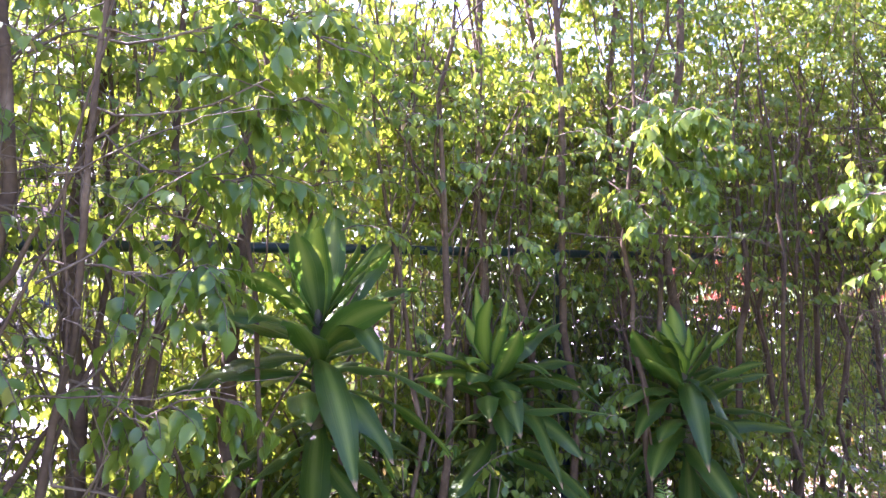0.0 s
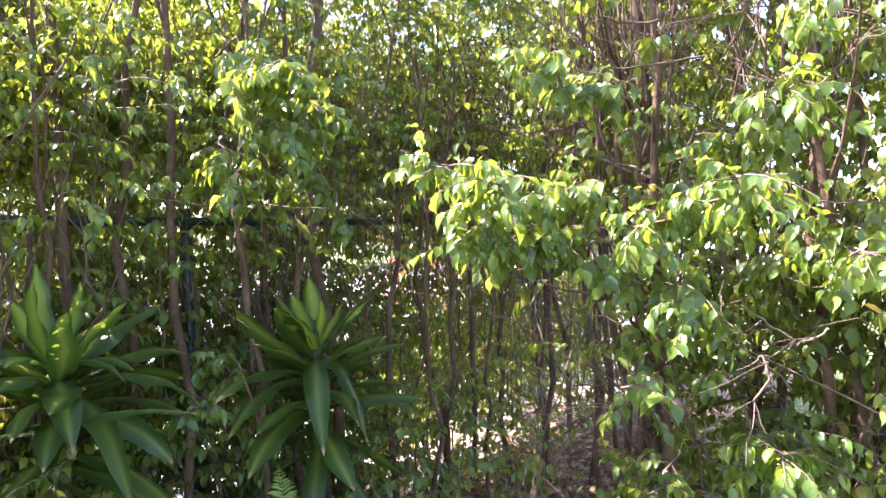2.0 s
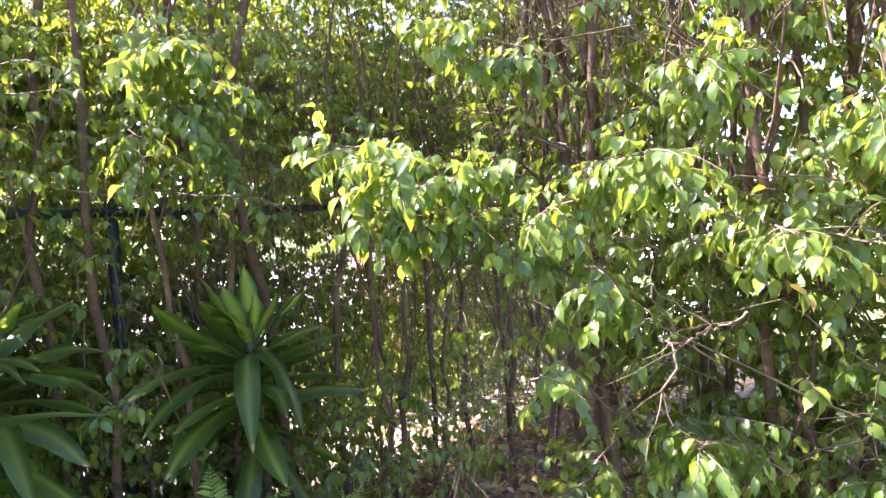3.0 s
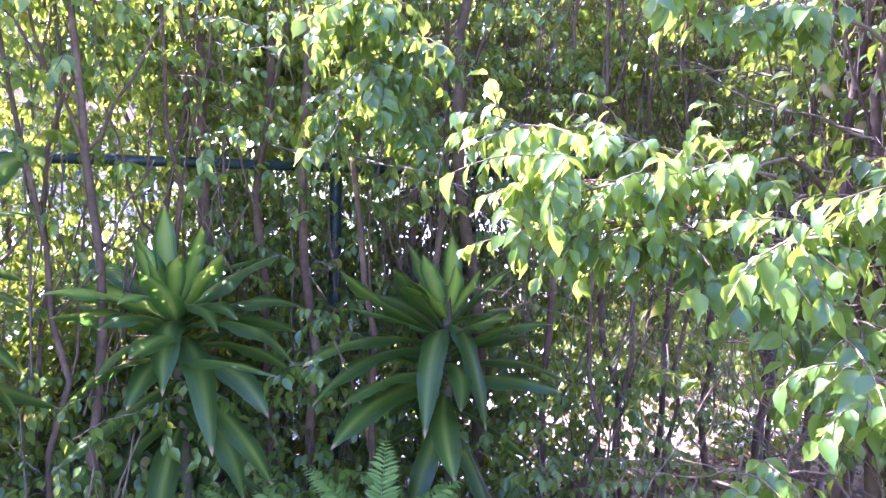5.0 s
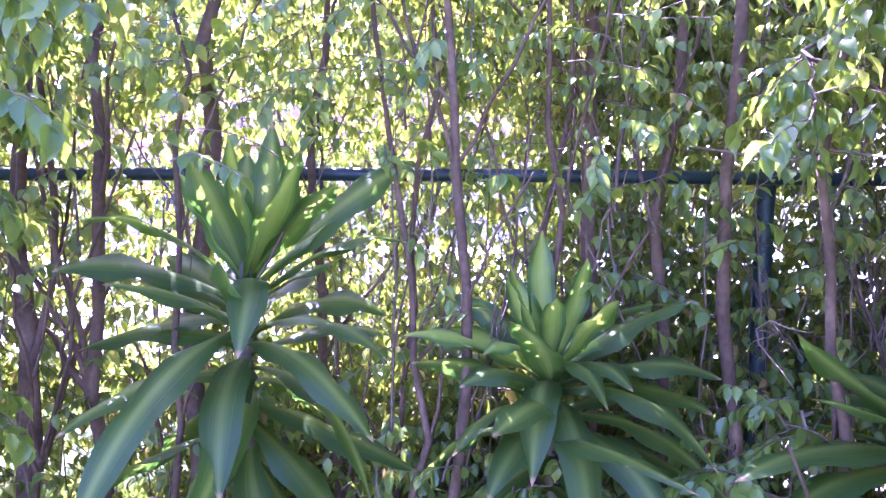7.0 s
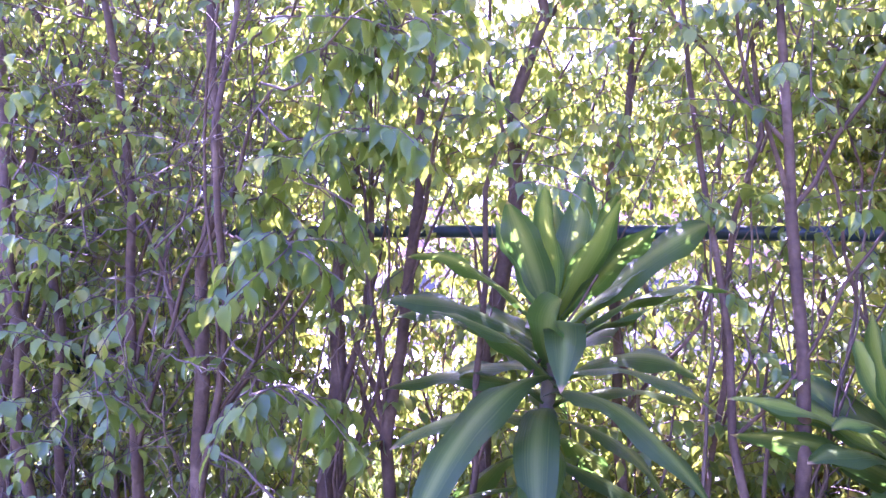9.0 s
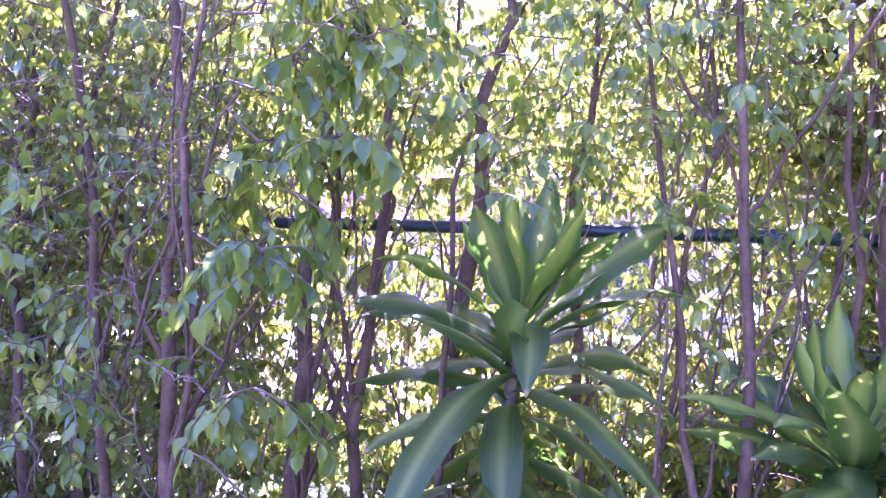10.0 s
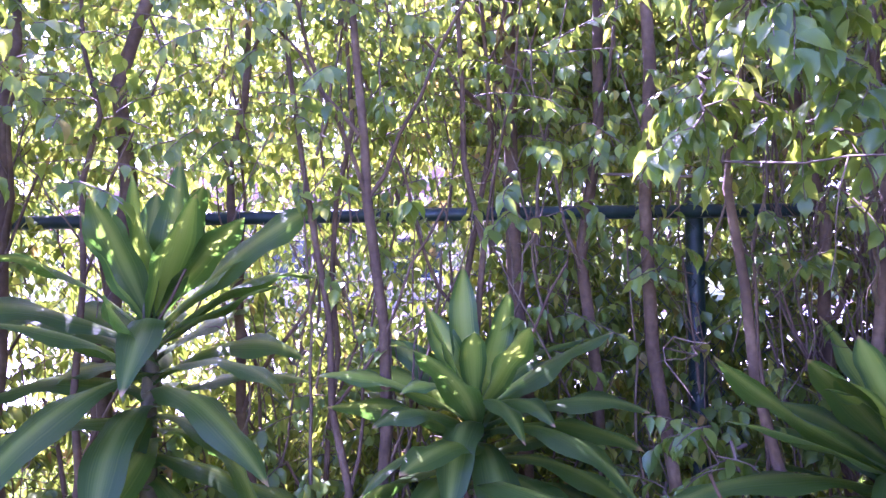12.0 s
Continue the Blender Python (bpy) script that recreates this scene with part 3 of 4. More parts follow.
def near_bush():
    """The fig that stands forward of the hedge, its leaves in the sun."""
    rng = np.random.default_rng(77)
    tree = empty("ficus_tree", (3.3, 0.95, GROUND), "sunlit weeping fig standing forward of the hedge with bright leaves", "tree", "ficus hedge")
    stem(rng, 3.33, 1.0, 0.046, -0.1, 2.5, tree, 0.0)
    stem(rng, 2.75, 0.9, 0.014, 0.12, 1.6, tree, 0.0)
    stem(rng, 3.05, 0.6, 0.03, 0.2, 2.6, tree)
    stem(rng, 2.95, 0.15, 0.028, 0.1, 2.5, tree)
    stem(rng, 3.2, -0.3, 0.03, 0.05, 2.5, tree)
    lv, tw = Leaves(78), Tubes()
    ends = [  # from, to, leaves
        ((2.56, 0.9, 1.28), (1.88, 1.04, 1.31), 140), ((2.56, 0.85, 1.2), (1.84, 0.8, 1.26), 150), ((2.58, 0.85, 1.05), (1.95, 0.95, 1.12), 95), ((2.56, 0.85, 1.15), (1.92, 1.0, 1.2), 90),
        ((2.7, 0.75, 1.5), (2.12, 0.8, 1.62), 130), ((2.56, 0.8, 1.1), (2.1, 0.5, 1.16), 110), ((2.6, 0.75, 1.2), (2.1, 0.36, 1.24), 150),
        ((2.7, 0.7, 1.35), (2.3, 0.28, 1.46), 150), ((2.6, 0.75, 0.75), (2.02, 0.6, 0.78), 40), ((2.6, 0.75, 0.9), (2.14, 0.5, 1.0), 80),
        ((2.9, 0.4, 1.0), (2.3, 0.1, 1.05), 160), ((2.9, 0.3, 1.3), (2.4, 0.0, 1.35), 100), ((2.8, 0.5, 0.6), (2.2, 0.3, 0.62), 160),
        ((2.7, 0.6, 0.45), (2.1, 0.65, 0.45), 150), ((2.7, 0.5, 0.35), (2.15, 0.3, 0.3), 160), ((3.0, 0.2, 0.8), (2.45, -0.15, 0.85), 170),
        ((3.0, 0.2, 0.5), (2.4, -0.1, 0.5), 160), ((2.9, 0.4, 1.7), (2.35, 0.2, 1.75), 80), ((3.0, 0.1, 1.6), (2.6, -0.3, 1.65), 160),
        ((3.2, -0.3, 1.2), (2.65, -0.5, 1.25), 160), ((3.2, -0.3, 0.8), (2.6, -0.55, 0.8), 160), ((2.7, 0.9, 1.9), (2.2, 0.7, 2.0), 130),
        ((2.7, 0.9, 0.25), (2.15, 0.85, 0.2), 150), ((2.8, 0.6, 0.1), (2.3, 0.4, 0.05), 150), ((3.1, 0.5, 1.0), (2.75, 0.35, 1.05), 180),
        ((3.1, 0.5, 0.5), (2.7, 0.3, 0.5), 180), ((3.1, 0.5, 1.5), (2.75, 0.4, 1.55), 60), ((3.1, 0.6, 2.0), (2.7, 0.5, 2.05), 150),
    ]
    limbs = Tubes()
    for a, b, n in ends:
        if a[0] < 2.85:
            limbs.add(wander(rng, (3.27, 1.0, max(a[2] - 0.3, -0.1)), a, 9, 0.015), np.linspace(0.012, 0.005, 9), 6)
        branch_spray(lv, tw, rng, a, b, int(n * (2.4 if b[2] > 0.9 else 1.6)), 0.042, 0.14, radius=0.0045)
    limbs.link("limb", BARK, tree)
    for _ in range(16):
        p = np.array((rng.uniform(2.3, 2.9), rng.uniform(0.3, 1.1), rng.uniform(0.3, 1.7)))
        q = p + np.array((-rng.uniform(0.1, 0.3), rng.normal(0.05, 0.12), rng.uniform(-0.1, 0.25)))
        bare_twig(tw, rng, p, q, rng.uniform(0.0022, 0.0042))
    for _ in range(9):
        p = np.array((rng.uniform(2.25, 2.55), rng.uniform(0.8, 1.0), rng.uniform(0.8, 1.15)))
        bare_twig(tw, rng, p, (p[0] - rng.uniform(0.12, 0.4), rng.uniform(0.85, 1.2), p[2] + rng.normal(-0.03, 0.2)), rng.uniform(0.0016, 0.0028), 7)
    for a, b in [((2.3, 0.22, 0.9), (2.23, 0.28, 0.88)), ((2.24, 0.28, 0.88), (2.06, 0.3, 0.86)), ((2.07, 0.3, 0.86), (2.04, 0.3, 0.72)), ((2.24, 0.28, 0.88), (2.12, 0.36, 0.98))]:
        bare_twig(tw, rng, a, b, 0.003, 2)
    lv.singles(300, lambda r: r[0] + 0.4 * r[1], FICUS_YOUNG, tree)
    lv.link("crown", FICUS_YOUNG, tree, "bright glossy light green leaves")
    tagged(tw.link("brushwood", TWIG, tree, "bare pale grey twigs"), kind="stuff")
    settle(tree)


near_bush()


def return_hedge(index, y, low=GROUND + 0.05, shift=0.0):
    """The hedge goes on round the corner, nearer to the walk."""
    rng = np.random.default_rng(500 + index)
    x = 3.15 + shift + rng.normal(0, 0.05)
    tree = empty("ficus_tree", (x, y, GROUND), "dense sunlit weeping fig in the hedge's corner", "tree", "ficus hedge")
    for k in range(3):
        stem(rng, x - 0.1 + rng.normal(0, 0.14), y + (k - 1) * 0.16, rng.uniform(0.024, 0.034), rng.normal(0, 0.08), 2.9, tree)
    lv, back, tw = Leaves(510 + index), Leaves(530 + index), Tubes()
    for _ in range(2500):
        z = rng.uniform(low, 3.4)
        depth = rng.normal(0.12, 0.27)
        if depth < 0.12 and z > 1.5 and rng.random() < 0.5:
            continue
        yy = y + rng.uniform(-0.3, 0.3)
        clump = math.sin(yy * 9.3 + 0.4) + math.sin(z * 7.7 + 2.0 * yy) + 0.8 * math.sin((yy - z) * 13.1)
        if depth < 0.12 and clump < 0.35 and rng.random() < 0.85:
            continue
        q = (x - 0.12 + depth + 0.15 * (z > 1.4) - (0.08 if clump > 0.8 and depth < 0.05 else 0), yy, z)
        way = (-0.5 if depth < 0 else 0.5, rng.normal(0, 0.6), rng.uniform(-0.1, 0.8))
        spray(lv if depth < 0.05 else back, tw if rng.random() < 0.6 else None, rng, q, (way[0] + rng.normal(0, 0.5), way[1], way[2]), rng.uniform(0.12, 0.28), int(rng.integers(7, 13)), 0.047)
    for _ in range(50):
        p = np.array((x - rng.uniform(-0.1, 0.35), y + rng.uniform(-0.3, 0.3), rng.uniform(1.2, 2.2)))
        bare_twig(tw, rng, p, p + np.array((rng.normal(0, 0.08), rng.normal(0, 0.1), rng.uniform(0.4, 0.9))), rng.uniform(0.003, 0.006), 3)
    for _ in range(70):
        p = np.array((x - rng.uniform(0.1, 0.6), y + rng.uniform(-0.3, 0.3), rng.uniform(0.0, 2.0)))
        q = p + np.array((rng.normal(-0.1, 0.15), rng.normal(0, 0.2), rng.uniform(-0.1, 0.5)))
        bare_twig(tw, rng, p, q, rng.uniform(0.0022, 0.0045))
    lv.link("crown", FICUS, tree, "bright glossy light green leaves")
    back.link("crown", FICUS, tree, "deeper green inner leaves", True)
    tagged(tw.link("brushwood", TWIG, tree, "pale grey twigs"), kind="stuff")
    settle(tree)


for _i, _y in enumerate((0.62, 0.15, -0.35, -0.85, -1.35)):
    return_hedge(_i, _y)
return_hedge(5, 1.15, 1.15, 0.35)
return_hedge(6, 1.65, 1.2, 0.9)


def front_branches():
    """Leafy branches that hang out of the hedge between the plants."""
    rng = np.random.default_rng(88)
    tree = empty("ficus_tree", (1.95, 1.95, GROUND), "weeping fig with leafy branches hanging out of the hedge", "tree", "ficus hedge")
    stem(rng, 1.98, 1.98, 0.022, -0.05, 2.4, tree)
    lv, tw = Leaves(89), Tubes()
    for a, b, n in [((1.98, 2.0, 1.5), (1.75, 1.62, 1.3), 90), ((1.98, 2.0, 1.65), (1.85, 1.55, 1.45), 120), ((1.95, 2.0, 1.8), (1.8, 1.4, 1.6), 110), ((1.98, 2.0, 1.75), (1.95, 1.5, 1.52), 110),
                    ((1.98, 2.0, 1.9), (1.72, 1.6, 1.58), 90), ((2.0, 2.0, 1.55), (2.02, 1.6, 1.35), 80),
                    ((1.98, 2.0, 0.7), (1.85, 1.85, 0.78), 45), ((1.95, 2.0, 0.5), (1.75, 1.85, 0.6), 40), ((1.98, 2.0, 1.4), (2.0, 1.5, 1.2), 40)]:
        branch_spray(lv, tw, rng, a, b, int(n * 1.6), 0.047, 0.13, radius=0.0045)
    for a, b in [((1.7, 2.0, 1.28), (1.93, 1.4, 1.22)), ((2.2, 1.9, 1.0), (1.9, 1.45, 1.24)), ((1.9, 2.0, 0.9), (1.72, 1.7, 0.95))]:
        bare_twig(tw, rng, a, b, 0.0035, 6)
    lv.singles(290, lambda r: r[1], FICUS_YOUNG, tree)
    lv.link("crown", FICUS_YOUNG, tree, "light green pointed leaves")
    tagged(tw.link("brushwood", TWIG, tree, "bare pale grey twigs"), kind="stuff")
    settle(tree)


front_branches()


def sapling(seed, x, y, h, count):
    """Low leafy shoots that come up from the hedge's foot."""
    rng = np.random.default_rng(seed)
    tree = empty("fig_sapling", (x, y, GROUND), "low leafy fig shoots at the foot of the hedge", "sapling", "fig saplings")
    lv, tw = Leaves(seed), Tubes()
    for k in range(4):
        t = Tubes()
        tip = (x + rng.normal(0, 0.14), y + rng.normal(0, 0.1), GROUND + h * rng.uniform(0.7, 1.0))
        t.add(wander(rng, (x + rng.normal(0, 0.06), y + rng.normal(0, 0.05), GROUND - 0.03), tip, 9, 0.012), np.linspace(0.008, 0.002, 9), 5)
        t.link("stem", TWIG, tree)
    for _ in range(count):
        p = (x + rng.normal(0, 0.17), y + rng.normal(0, 0.13), GROUND + h * rng.uniform(0.1, 1.0))
        spray(lv, tw, rng, p, (rng.normal(0, 0.7), rng.normal(-0.2, 0.7), rng.uniform(0, 0.9)), rng.uniform(0.08, 0.2), int(rng.integers(5, 10)), 0.044)
    lv.link("crown", FICUS_YOUNG, tree)
    tagged(tw.link("brushwood", TWIG, tree), kind="stuff")
    settle(tree)


for _k, (_x, _y, _h) in enumerate([(2.6, 1.75, 0.75), (2.95, 1.5, 0.6), (3.0, 2.0, 0.8), (2.45, 1.3, 0.45), (0.55, 1.75, 0.5), (1.12, 1.98, 0.95), (1.75, 2.05, 0.6)]):
    sapling(600 + _k, _x, _y, _h, 42)


def left_bush():
    """The shaded fig at the far end of the walk, half bare, with pale twigs."""
    rng = np.random.default_rng(99)
    tree = empty("ficus_tree", (-0.15, 1.75, GROUND), "shaded weeping fig with bare grey twigs and hanging leaves", "tree", "ficus hedge")
    stem(rng, -0.1, 1.75, 0.022, -0.15, 2.4, tree)
    stem(rng, 0.1, 1.68, 0.016, 0.05, 2.2, tree)
    stem(rng, -0.45, 1.6, 0.024, -0.25, 2.4, tree)
    stem(rng, -0.75, 1.45, 0.022, -0.1, 2.3, tree)
    stem(rng, -1.15, 1.3, 0.024, 0.1, 2.4, tree)
    lv, tw = Leaves(98), Tubes()
    for a, b, n in [((0.0, 1.75, 1.15), (0.35, 1.5, 1.1), 70), ((0.0, 1.75, 0.95), (0.4, 1.5, 0.85), 80), ((0.05, 1.7, 0.75), (0.4, 1.5, 0.6), 80), ((0.0, 1.7, 0.5), (0.35, 1.45, 0.35), 70),
                    ((0.1, 1.72, 1.5), (0.58, 1.5, 1.5), 90), ((0.1, 1.72, 1.65), (0.62, 1.47, 1.64), 90), ((0.1, 1.72, 1.4), (0.5, 1.55, 1.32), 80), ((0.05, 1.7, 1.25), (0.42, 1.57, 1.2), 60), ((0.0, 1.75, 1.6), (0.45, 1.6, 1.6), 60), ((0.05, 1.75, 1.8), (0.6, 1.55, 1.75), 60), ((-0.2, 1.7, 1.3), (0.0, 1.4, 1.2), 60), ((-0.3, 1.6, 0.9), (-0.1, 1.35, 0.8), 60),
                    ((-0.5, 1.6, 1.3), (-0.35, 1.35, 1.3), 50), ((-0.5, 1.6, 0.6), (-0.4, 1.3, 0.5), 60), ((-0.8, 1.5, 1.0), (-0.6, 1.15, 1.0), 60), ((-0.8, 1.5, 1.6), (-0.5, 1.2, 1.65), 60),
                    ((0.05, 1.7, 0.3), (0.3, 1.4, 0.1), 60), ((-0.2, 1.6, 0.3), (0.0, 1.3, 0.15), 60), ((-0.4, 1.6, 1.9), (-0.1, 1.4, 1.9), 60), ((-1.1, 1.4, 1.3), (-0.8, 1.0, 1.3), 60)]:
        b = (b[0], b[1] + (0.25 if b[0] < 0.05 else 0.05), b[2])
        branch_spray(lv, tw, rng, a, b, int(n * (1.7 if b[0] > 0.05 else 1.0)), 0.05 if b[0] > 0.05 else 0.042, 0.15, radius=0.0035)
    inner = Leaves(97)
    for _ in range(1500):
        x = rng.uniform(-2.1, -0.05)
        q = (x, rng.uniform(1.45, 2.0) + min(0, x + 0.6) * 0.2, rng.uniform(-0.2, 2.4))
        spray(inner, tw if rng.random() < 0.7 else None, rng, q, (rng.normal(0, 0.6), rng.normal(-0.4, 0.5), rng.uniform(-0.1, 0.8)), rng.uniform(0.12, 0.26), int(rng.integers(5, 11)), 0.036)
    inner.link("crown", FICUS, tree, "small shaded green leaves")
    for _ in range(340):
        p = np.array((rng.uniform(-1.7, 0.1), rng.uniform(1.5, 2.0), rng.uniform(0.0, 1.9)))
        q = p + np.array((rng.normal(0.05, 0.22), -rng.uniform(0.0, 0.3), rng.uniform(-0.15, 0.35)))
        bare_twig(tw, rng, p, q, rng.uniform(0.0014, 0.0036), 5)
    lv.singles(300, lambda r: -r[0], FICUS_YOUNG, tree)
    lv.link("crown", FICUS_YOUNG, tree, "hanging light green leaves")
    tagged(tw.link("brushwood", TWIG, tree, "bare pale grey twigs"), kind="stuff")
    settle(tree)


left_bush()


# ---- dracaenas ----
def strap_leaf(rng, pts, ways, side, width, twist, parent, mat):
    """One strap leaf along a line of points: channelled, with a wavy margin and a pointed tip."""
    n, across = len(pts), 7
    t = np.linspace(0, 1, n)
    prof = np.interp(t, [0, 0.06, 0.16, 0.32, 0.5, 0.68, 0.84, 0.94, 1], [0.5, 0.36, 0.55, 0.9, 1.0, 0.92, 0.62, 0.27, 0.02])
    ph, deep = rng.uniform(0, 6.28), rng.uniform(0.1, 0.24)
    v, uv = [], []
    for i in range(n):
        up = unit(np.cross(side, ways[i]))
        a = twist * t[i]
        s2 = side * math.cos(a) + up * math.sin(a)
        u2 = -side * math.sin(a) + up * math.cos(a)
        for j in range(across):
            c = j / (across - 1) * 2 - 1
            fold = deep * abs(c) ** 1.4 * (1 - 0.5 * t[i])
            wave = 0.09 * c * c * math.sin(t[i] * 15 + ph + (1.7 if c > 0 else 0)) * min(1, t[i] * 3)
            v.append(pts[i] + s2 * c * width * 0.5 * prof[i] + u2 * (fold + wave) * width * prof[i])
            uv.append((0.5 + 0.5 * c, t[i]))
    f = [(i * across + j, i * across + j + 1, (i + 1) * across + j + 1, (i + 1) * across + j) for i in range(n - 1) for j in range(across - 1)]
    return link_mesh("leaf", v, f, mat, parent, uvs=uv)


def sagging_leaf(rng, base, azim, rise, length, width, sag, parent, mat):
    """A leaf that leaves its stem at an angle and sags under its weight."""
    n = 15
    d = np.array((math.cos(azim) * math.cos(rise), math.sin(azim) * math.cos(rise), math.sin(rise)))
    side = np.array((-math.sin(azim), math.cos(azim), 0.0))
    p, pts, ways, bend = np.asarray(base, float), [], [], rng.normal(0, 0.035)
    for _ in range(n):
        pts.append(p.copy())
        ways.append(d.copy())
        d = unit(d + np.array((0, 0, -sag / n)) + side * bend)
        p = p + d * length / (n - 1)
    strap_leaf(rng, pts, ways, side, width, rng.normal(0, 0.6), parent, mat)


def reaching_leaf(rng, base, tip, lift, width, parent, mat):
    """A leaf that arches from its stem to the place of its tip."""
    base, tip = np.asarray(base, float), np.asarray(tip, float)
    flat = np.array((tip[0] - base[0], tip[1] - base[1], 0.0))
    out = unit(flat) if np.linalg.norm(flat) > 0.12 else unit(np.array((0.25 * flat[0], -0.3, 0.0)))
    side = np.array((-out[1], out[0], 0.0))
    mid = (base + tip) / 2 + flat * 0.12 + np.array((0, 0, lift)) + side * rng.normal(0, 0.015)
    t = np.linspace(0, 1, 17)[:, None]
    pts = (1 - t) ** 2 * base + 2 * t * (1 - t) * mid + t * t * tip
    ways = np.gradient(pts, axis=0)
    ways /= np.linalg.norm(ways, axis=1, keepdims=True)
    strap_leaf(rng, pts, ways, side, width, rng.normal(0, 0.3), parent, mat)


def dracaena(seed, foot, crown, fill, length, tall, label, reach):
    """A cane with a crown of broad leaves; reach: tip x, y, z, way down the cane, lift, width; fill: leaves all round."""
    rng = np.random.default_rng(seed)
    plant = empty("dracaena", (foot[0], foot[1], GROUND), label, "plant", "dracaenas by the fence")
    foot, crown = np.array((foot[0], foot[1], GROUND - 0.05)), np.array(crown)
    down = unit(foot - crown)
    t = Tubes()
    pts = wander(rng, foot, crown, 26, 0.0025)
    t.add(np.vstack([pts, crown + (0, 0, 0.12)]), np.append(0.017 * (1 + 0.12 * (np.arange(26) % 2)) * rng.uniform(0.95, 1.08, 26), 0.009), 10)
    t.link("stem", CANE, plant, "ringed brown cane")
    for k in range(fill):
        s = k / (fill - 1)                       # 0: the lowest and oldest, 1: the youngest
        az = k * 2.39996 + rng.normal(0, 0.3)
        rise = radians(np.interp(s, [0, 0.3, 0.6, 1], [-28, 0, 22, 60]) + rng.normal(0, 10))
        on = crown + down * np.interp(s, [0, 0.4, 1], [0.4, 0.2, 0.0])
        ln = length * np.interp(s, [0, 0.4, 1], [0.85, 1.0, 0.72]) * rng.uniform(0.85, 1.12)
        sagging_leaf(rng, on, az, rise, ln, 0.096 * rng.uniform(0.85, 1.12), np.interp(s, [0, 0.5, 1], [1.2, 1.1, 0.5]) * rng.uniform(0.5, 1.5), plant, DRACAENA_YOUNG if s > 0.9 else DRACAENA)
    for x, y, z, drop, lift, width in reach:
        young = tall if z > crown[2] + 0.04 and drop < 0.05 else False
        reaching_leaf(rng, crown + down * drop, (x, y, z), lift, width * 1.1, plant, DRACAENA_YOUNG if young else DRACAENA)
    settle(plant)


dracaena(31, (0.73, 1.97), (0.72, 1.97, 0.98), 32, 0.45, False, "tall dracaena with broad dark leaves striped pale green, against the fence", [
    (0.78, 1.99, 1.33, 0.0, 0.02, 0.08), (0.86, 1.92, 1.27, 0.0, 0.04, 0.085), (0.63, 1.9, 1.25, 0.0, 0.05, 0.085), (0.7, 2.05, 1.27, 0.0, 0.03, 0.075),
    (0.43, 1.83, 1.12, 0.02, 0.13, 0.09), (0.38, 1.81, 1.02, 0.05, 0.1, 0.09), (0.33, 1.97, 0.98, 0.08, 0.12, 0.095), (0.94, 1.93, 1.2, 0.0, 0.06, 0.085),
    (1.04, 2.13, 1.23, 0.03, 0.1, 0.09), (1.08, 1.98, 1.07, 0.05, 0.13, 0.09), (0.8, 1.7, 0.88, 0.0, 0.12, 0.075), (0.62, 1.46, 0.65, 0.1, 0.14, 0.08),
    (1.02, 2.1, 0.88, 0.12, 0.12, 0.09), (0.72, 1.82, 0.66, 0.2, 0.1, 0.07)])
dracaena(32, (1.44, 2.1), (1.41, 2.08, 0.77), 34, 0.47, True, "dracaena with arching dark leaves and lime green stripes in its crown", [
    (1.39, 2.13, 1.09, 0.0, 0.02, 0.065), (1.49, 2.08, 1.03, 0.0, 0.03, 0.06), (1.31, 2.1, 0.99, 0.0, 0.04, 0.07), (1.41, 1.98, 0.95, 0.0, 0.06, 0.055),
    (1.25, 1.98, 0.82, 0.0, 0.08, 0.065), (1.07, 1.98, 0.86, 0.04, 0.1, 0.085), (1.2, 1.9, 0.77, 0.06, 0.1, 0.08), (1.35, 1.83, 0.59, 0.04, 0.16, 0.085),
    (1.5, 1.84, 0.75, 0.0, 0.1, 0.06), (1.47, 1.77, 0.42, 0.08, 0.2, 0.085), (1.57, 1.93, 0.76, 0.02, 0.1, 0.065), (1.71, 1.81, 0.64, 0.06, 0.15, 0.09),
    (1.77, 1.87, 0.53, 0.12, 0.14, 0.085), (1.26, 1.78, 0.58, 0.14, 0.1, 0.07), (1.68, 2.15, 0.88, 0.02, 0.08, 0.075), (1.78, 2.0, 0.77, 0.05, 0.1, 0.085)])
dracaena(33, (2.32, 1.97), (2.29, 1.95, 0.7), 30, 0.46, True, "lower dracaena with lime green crown leaves and drooping older leaves", [
    (2.2, 1.97, 0.93, 0.0, 0.03, 0.07), (2.08, 1.88, 0.84, 0.0, 0.07, 0.06), (2.31, 1.93, 0.9, 0.0, 0.02, 0.06), (2.39, 1.9, 0.88, 0.0, 0.03, 0.06),
    (2.5, 1.83, 0.9, 0.02, 0.05, 0.065), (2.47, 1.8, 0.68, 0.02, 0.1, 0.075), (2.33, 1.72, 0.36, 0.02, 0.22, 0.08), (2.08, 1.68, 0.4, 0.04, 0.22, 0.085),
    (1.84, 1.8, 0.92, 0.06, 0.0, 0.09), (1.83, 1.73, 0.82, 0.08, 0.06, 0.085), (1.71, 1.73, 0.66, 0.1, 0.13, 0.085), (1.73, 1.7, 0.55, 0.12, 0.16, 0.085),
    (1.8, 1.66, 0.55, 0.2, 0.1, 0.085), (1.78, 1.68, 0.42, 0.22, 0.12, 0.09)])


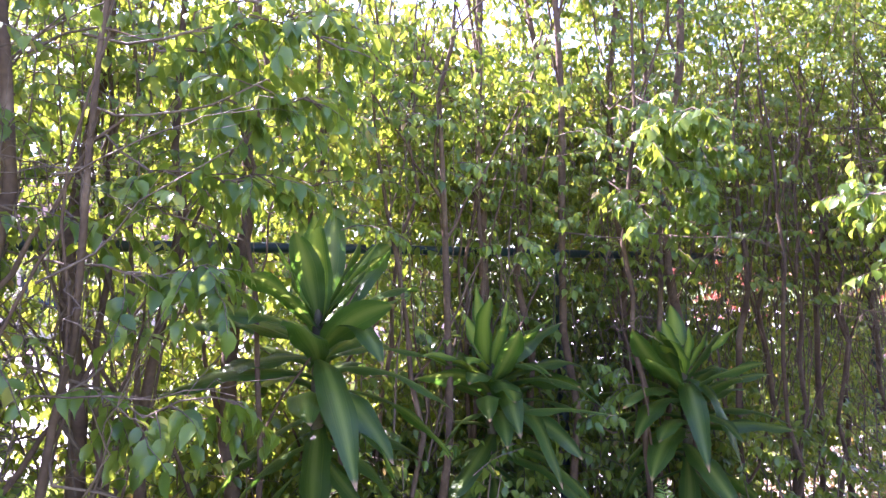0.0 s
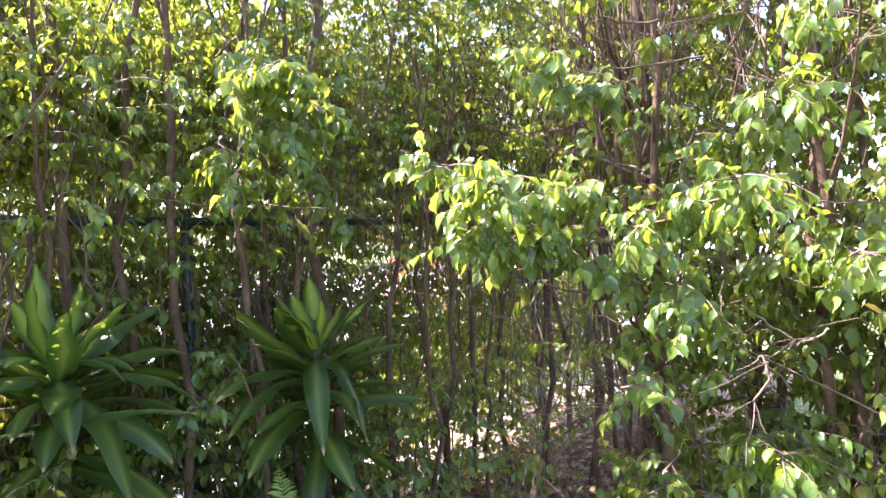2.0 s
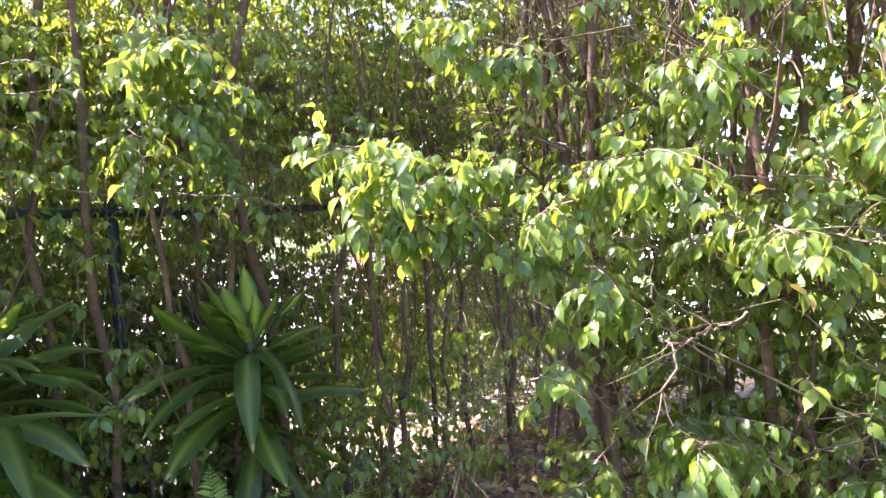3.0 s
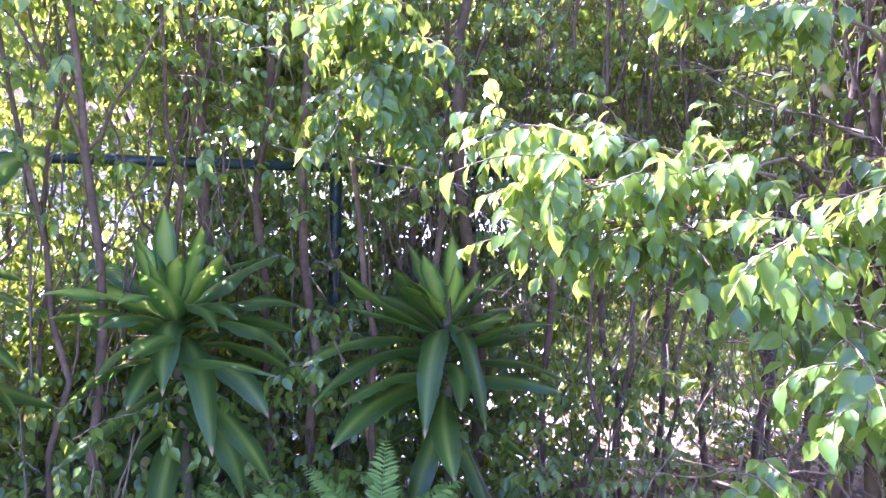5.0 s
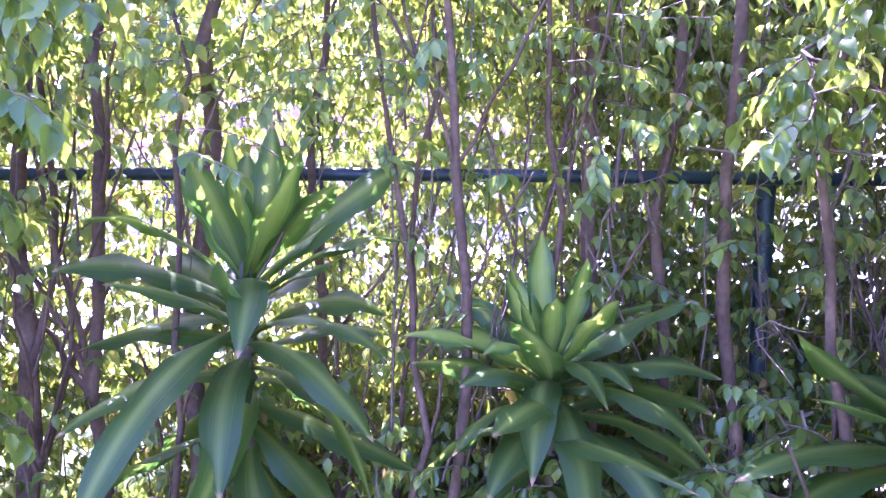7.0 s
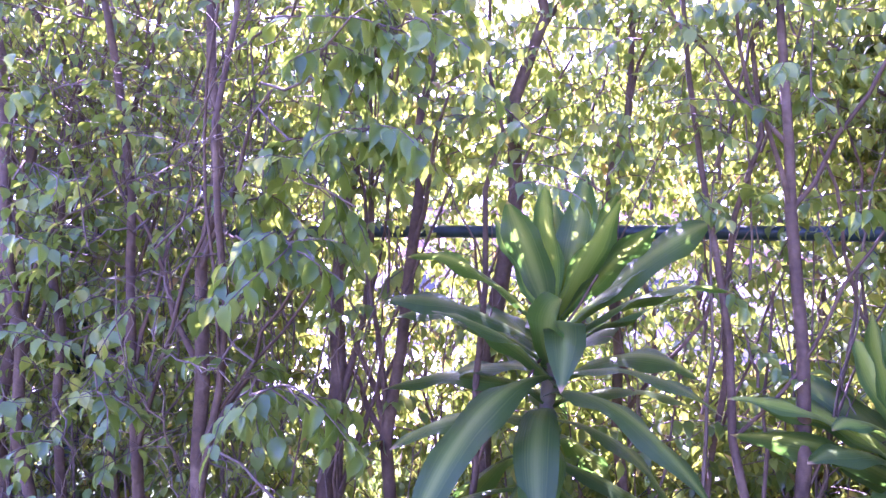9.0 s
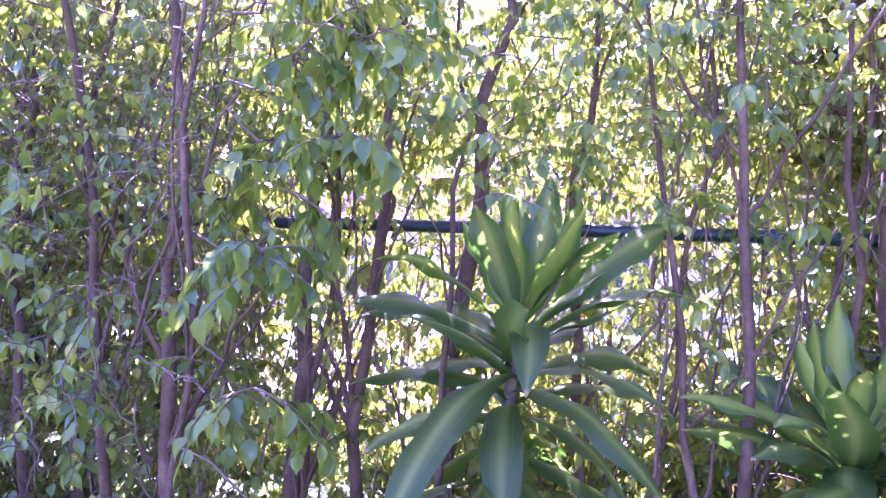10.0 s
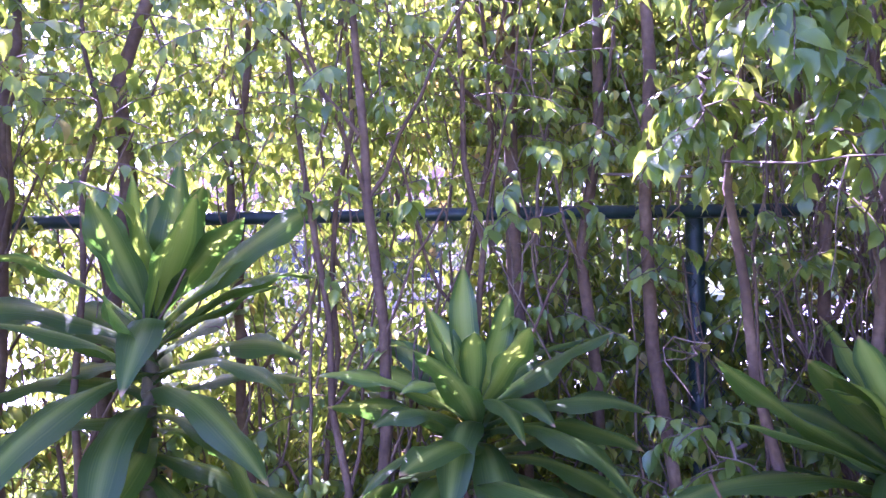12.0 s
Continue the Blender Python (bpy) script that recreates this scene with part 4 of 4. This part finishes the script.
# ---- ferns ----
def fern(seed, x, y, z, fronds, length, label):
    rng = np.random.default_rng(seed)
    plant = empty("fern", (x, y, GROUND), label, "fern", "ferns under the dracaenas")
    crownz = GROUND + z
    root = Tubes()
    root.add([(x, y, GROUND - 0.03), (x, y, GROUND + 0.03), (x, y, crownz)], [0.05, 0.045, 0.02], 8)
    root.link("crown", CANE, plant, "brown fern crown")
    for k in range(fronds):
        az = k * 6.283 / fronds + rng.normal(0, 0.2)
        rise = radians(rng.uniform(35, 75))
        d = np.array((math.cos(az) * math.cos(rise), math.sin(az) * math.cos(rise), math.sin(rise)))
        side = np.array((-math.sin(az), math.cos(az), 0.0))
        p, pts, ways = np.array((x, y, crownz)), [], []
        for i in range(15):
            pts.append(p.copy())
            ways.append(d.copy())
            d = unit(d + np.array((0, 0, -rng.uniform(0.05, 0.1))))
            p = p + d * length / 14
        lv = Leaves(seed * 50 + k, 0.25)
        for i in range(3, 15):
            for h in (0, 0.5):
                q = pts[i] - ways[i] * h * length / 14
                ln = 0.072 * np.interp(i - h, [2, 6, 11, 14], [0.5, 1.0, 0.8, 0.25])
                up = np.cross(side, ways[i])
                for sgn in (-1, 1):
                    lv.add(q, side * sgn * 0.95 + ways[i] * 0.45 + rng.normal(0, 0.06, 3), -up if up[2] < 0 else up, ln)
        lv.add(pts[-1], ways[-1], (0, 0, 1), 0.03)
        fr = lv.link("frond", FERN, plant)
        st = Tubes()
        st.add(np.array(pts), np.linspace(0.003, 0.001, 15), 4)
        st.link("stalk", FERN, fr)
    settle(plant)


fern(21, 1.93, 1.68, 0.36, 11, 0.38, "light green fern with broad leaflets under the dracaenas")
fern(22, 1.66, 1.8, 0.35, 9, 0.36, "light green fern with broad leaflets under the dracaenas")
fern(23, 2.12, 1.5, 0.3, 10, 0.38, "light green fern with broad leaflets under the dracaenas")


# ---- shrubs and house beyond ----
def back_shrub(seed, x, y, w, d, h, count, size, mat, label, name="shrub", group="shrubs behind the fence"):
    rng = np.random.default_rng(seed)
    s = empty(name, (x, y, GROUND), label, "shrub", group)
    lv, tw = Leaves(seed), Tubes()
    for k in range(7):
        a = rng.uniform(0, 6.28)
        tip = (x + math.cos(a) * w * 0.35, y + math.sin(a) * d * 0.35, GROUND + h * rng.uniform(0.6, 0.95))
        tw.add(wander(rng, (x + rng.normal(0, 0.05), y + rng.normal(0, 0.05), GROUND - 0.05), tip, 9, 0.03 * h), np.linspace(0.022, 0.005, 9) * min(1, h), 6)
    n = 0
    while n < count:
        p = np.array((rng.normal(0, 0.4), rng.normal(0, 0.4), rng.uniform(0.1, 1.0)))
        if p[0] ** 2 + p[1] ** 2 > 0.8:
            continue
        q = (x + p[0] * w * 0.6, y + p[1] * d * 0.6, GROUND + h * p[2])
        spray(lv, tw, rng, q, (p[0], p[1], rng.uniform(0, 0.8)), rng.uniform(0.12, 0.3), 8, size, 0.5)
        n += 8
    tagged(tw.link("brushwood", TWIG, s), kind="stuff")
    lv.link("crown", mat, s, "", True)
    settle(s)


for _k, (_x, _y, _h) in enumerate([(-2.6, 3.9, 3.2), (-1.5, 3.7, 3.2), (0.75, 3.9, 3.3), (1.4, 4.4, 3.5), (2.2, 4.3, 3.0), (-3.8, 4.6, 3.4), (-1.0, 5.2, 3.6), (0.2, 5.6, 3.6)]):
    back_shrub(400 + _k, _x, _y, 1.5, 1.0, _h, 4500, 0.065, SHRUB, "sunlit yellow-green leafy shrub behind the fence")
# low shrubs added to keep the sun off the lower back of the hedge
for _k, (_x, _y, _h) in enumerate([(0.75, 3.0, 1.15), (1.45, 3.05, 1.1), (2.15, 3.1, 1.2)]):
    back_shrub(410 + _k, _x, _y, 1.1, 0.6, _h, 2600, 0.05, FICUS, "low dense green shrub added close behind the fence to shade the hedge's foot")
for _k, (_x, _y, _h) in enumerate([(4.5, 3.45, 0.36), (5.4, 3.35, 0.4), (6.4, 3.3, 0.42), (4.1, 5.1, 0.6), (6.0, 5.1, 0.6), (7.6, 5.2, 0.6)]):
    back_shrub(420 + _k, _x, _y, 1.3, 0.8, _h, 1500, 0.06, SHRUB, "low green verge shrub beside the road")
for _k, (_x, _y) in enumerate([(4.9, 3.5), (6.3, 3.6), (7.6, 3.7)]):
    back_shrub(440 + _k, _x, _y, 0.8, 0.6, 1.95, 420, 0.09, RED_LEAF, "shrub with red and pink leaves behind the fence", "red_shrub")
for _k in range(18):
    back_shrub(460 + _k, -24 + _k * 4.6, 24 + (_k % 3), 7, 4, 10 + 1.5 * (_k % 2), 3000, 0.5, SHRUB, "distant green leafy tree across the road", "far_tree", "trees across the road")


def house():
    h = empty("house", (-4, 22, GROUND), "distant tan stucco house with a tiled roof", "house", "", "")

    def box(name, c, s, mat, parent, label=""):
        bm = bmesh.new()
        bmesh.ops.create_cube(bm, size=1, matrix=Matrix.LocRotScale(c, None, s))
        bmesh.ops.bevel(bm, geom=bm.edges, offset=0.02, segments=1, affect="EDGES")
        me = bpy.data.meshes.new(name)
        bm.to_mesh(me)
        bm.free()
        me.materials.append(mat)
        o = new(name, me)
        o.parent = parent
        if label:
            o["label"] = label
        return o
    box("wall", (-4, 23, GROUND + 1.4), (14, 6, 2.8), STUCCO, h)
    v = [(-11.6, 19.6, 2.4), (3.6, 19.6, 2.4), (3.6, 26.4, 2.4), (-11.6, 26.4, 2.4), (-9, 23, 4.4), (1, 23, 4.4)]
    roof = link_mesh("roof", np.array(v + [(a, b, c - 0.15) for a, b, c in v[:4]]), [(0, 1, 5), (0, 5, 4), (2, 3, 4), (2, 4, 5), (3, 0, 4), (1, 2, 5), (6, 7, 1), (6, 1, 0), (7, 8, 2), (7, 2, 1), (8, 9, 3), (8, 3, 2), (9, 6, 0), (9, 0, 3), (9, 8, 7), (9, 7, 6)], ROOF, h, "", False)
    for wx in (-8, -4, 0):
        wd = box("window", (wx, 19.97, GROUND + 1.5), (1.5, 0.12, 1.2), GLASS_M, h)
        box("sill", (wx, 19.9, GROUND + 0.86), (1.7, 0.2, 0.08), CONCRETE, wd)
    settle(h)


house()
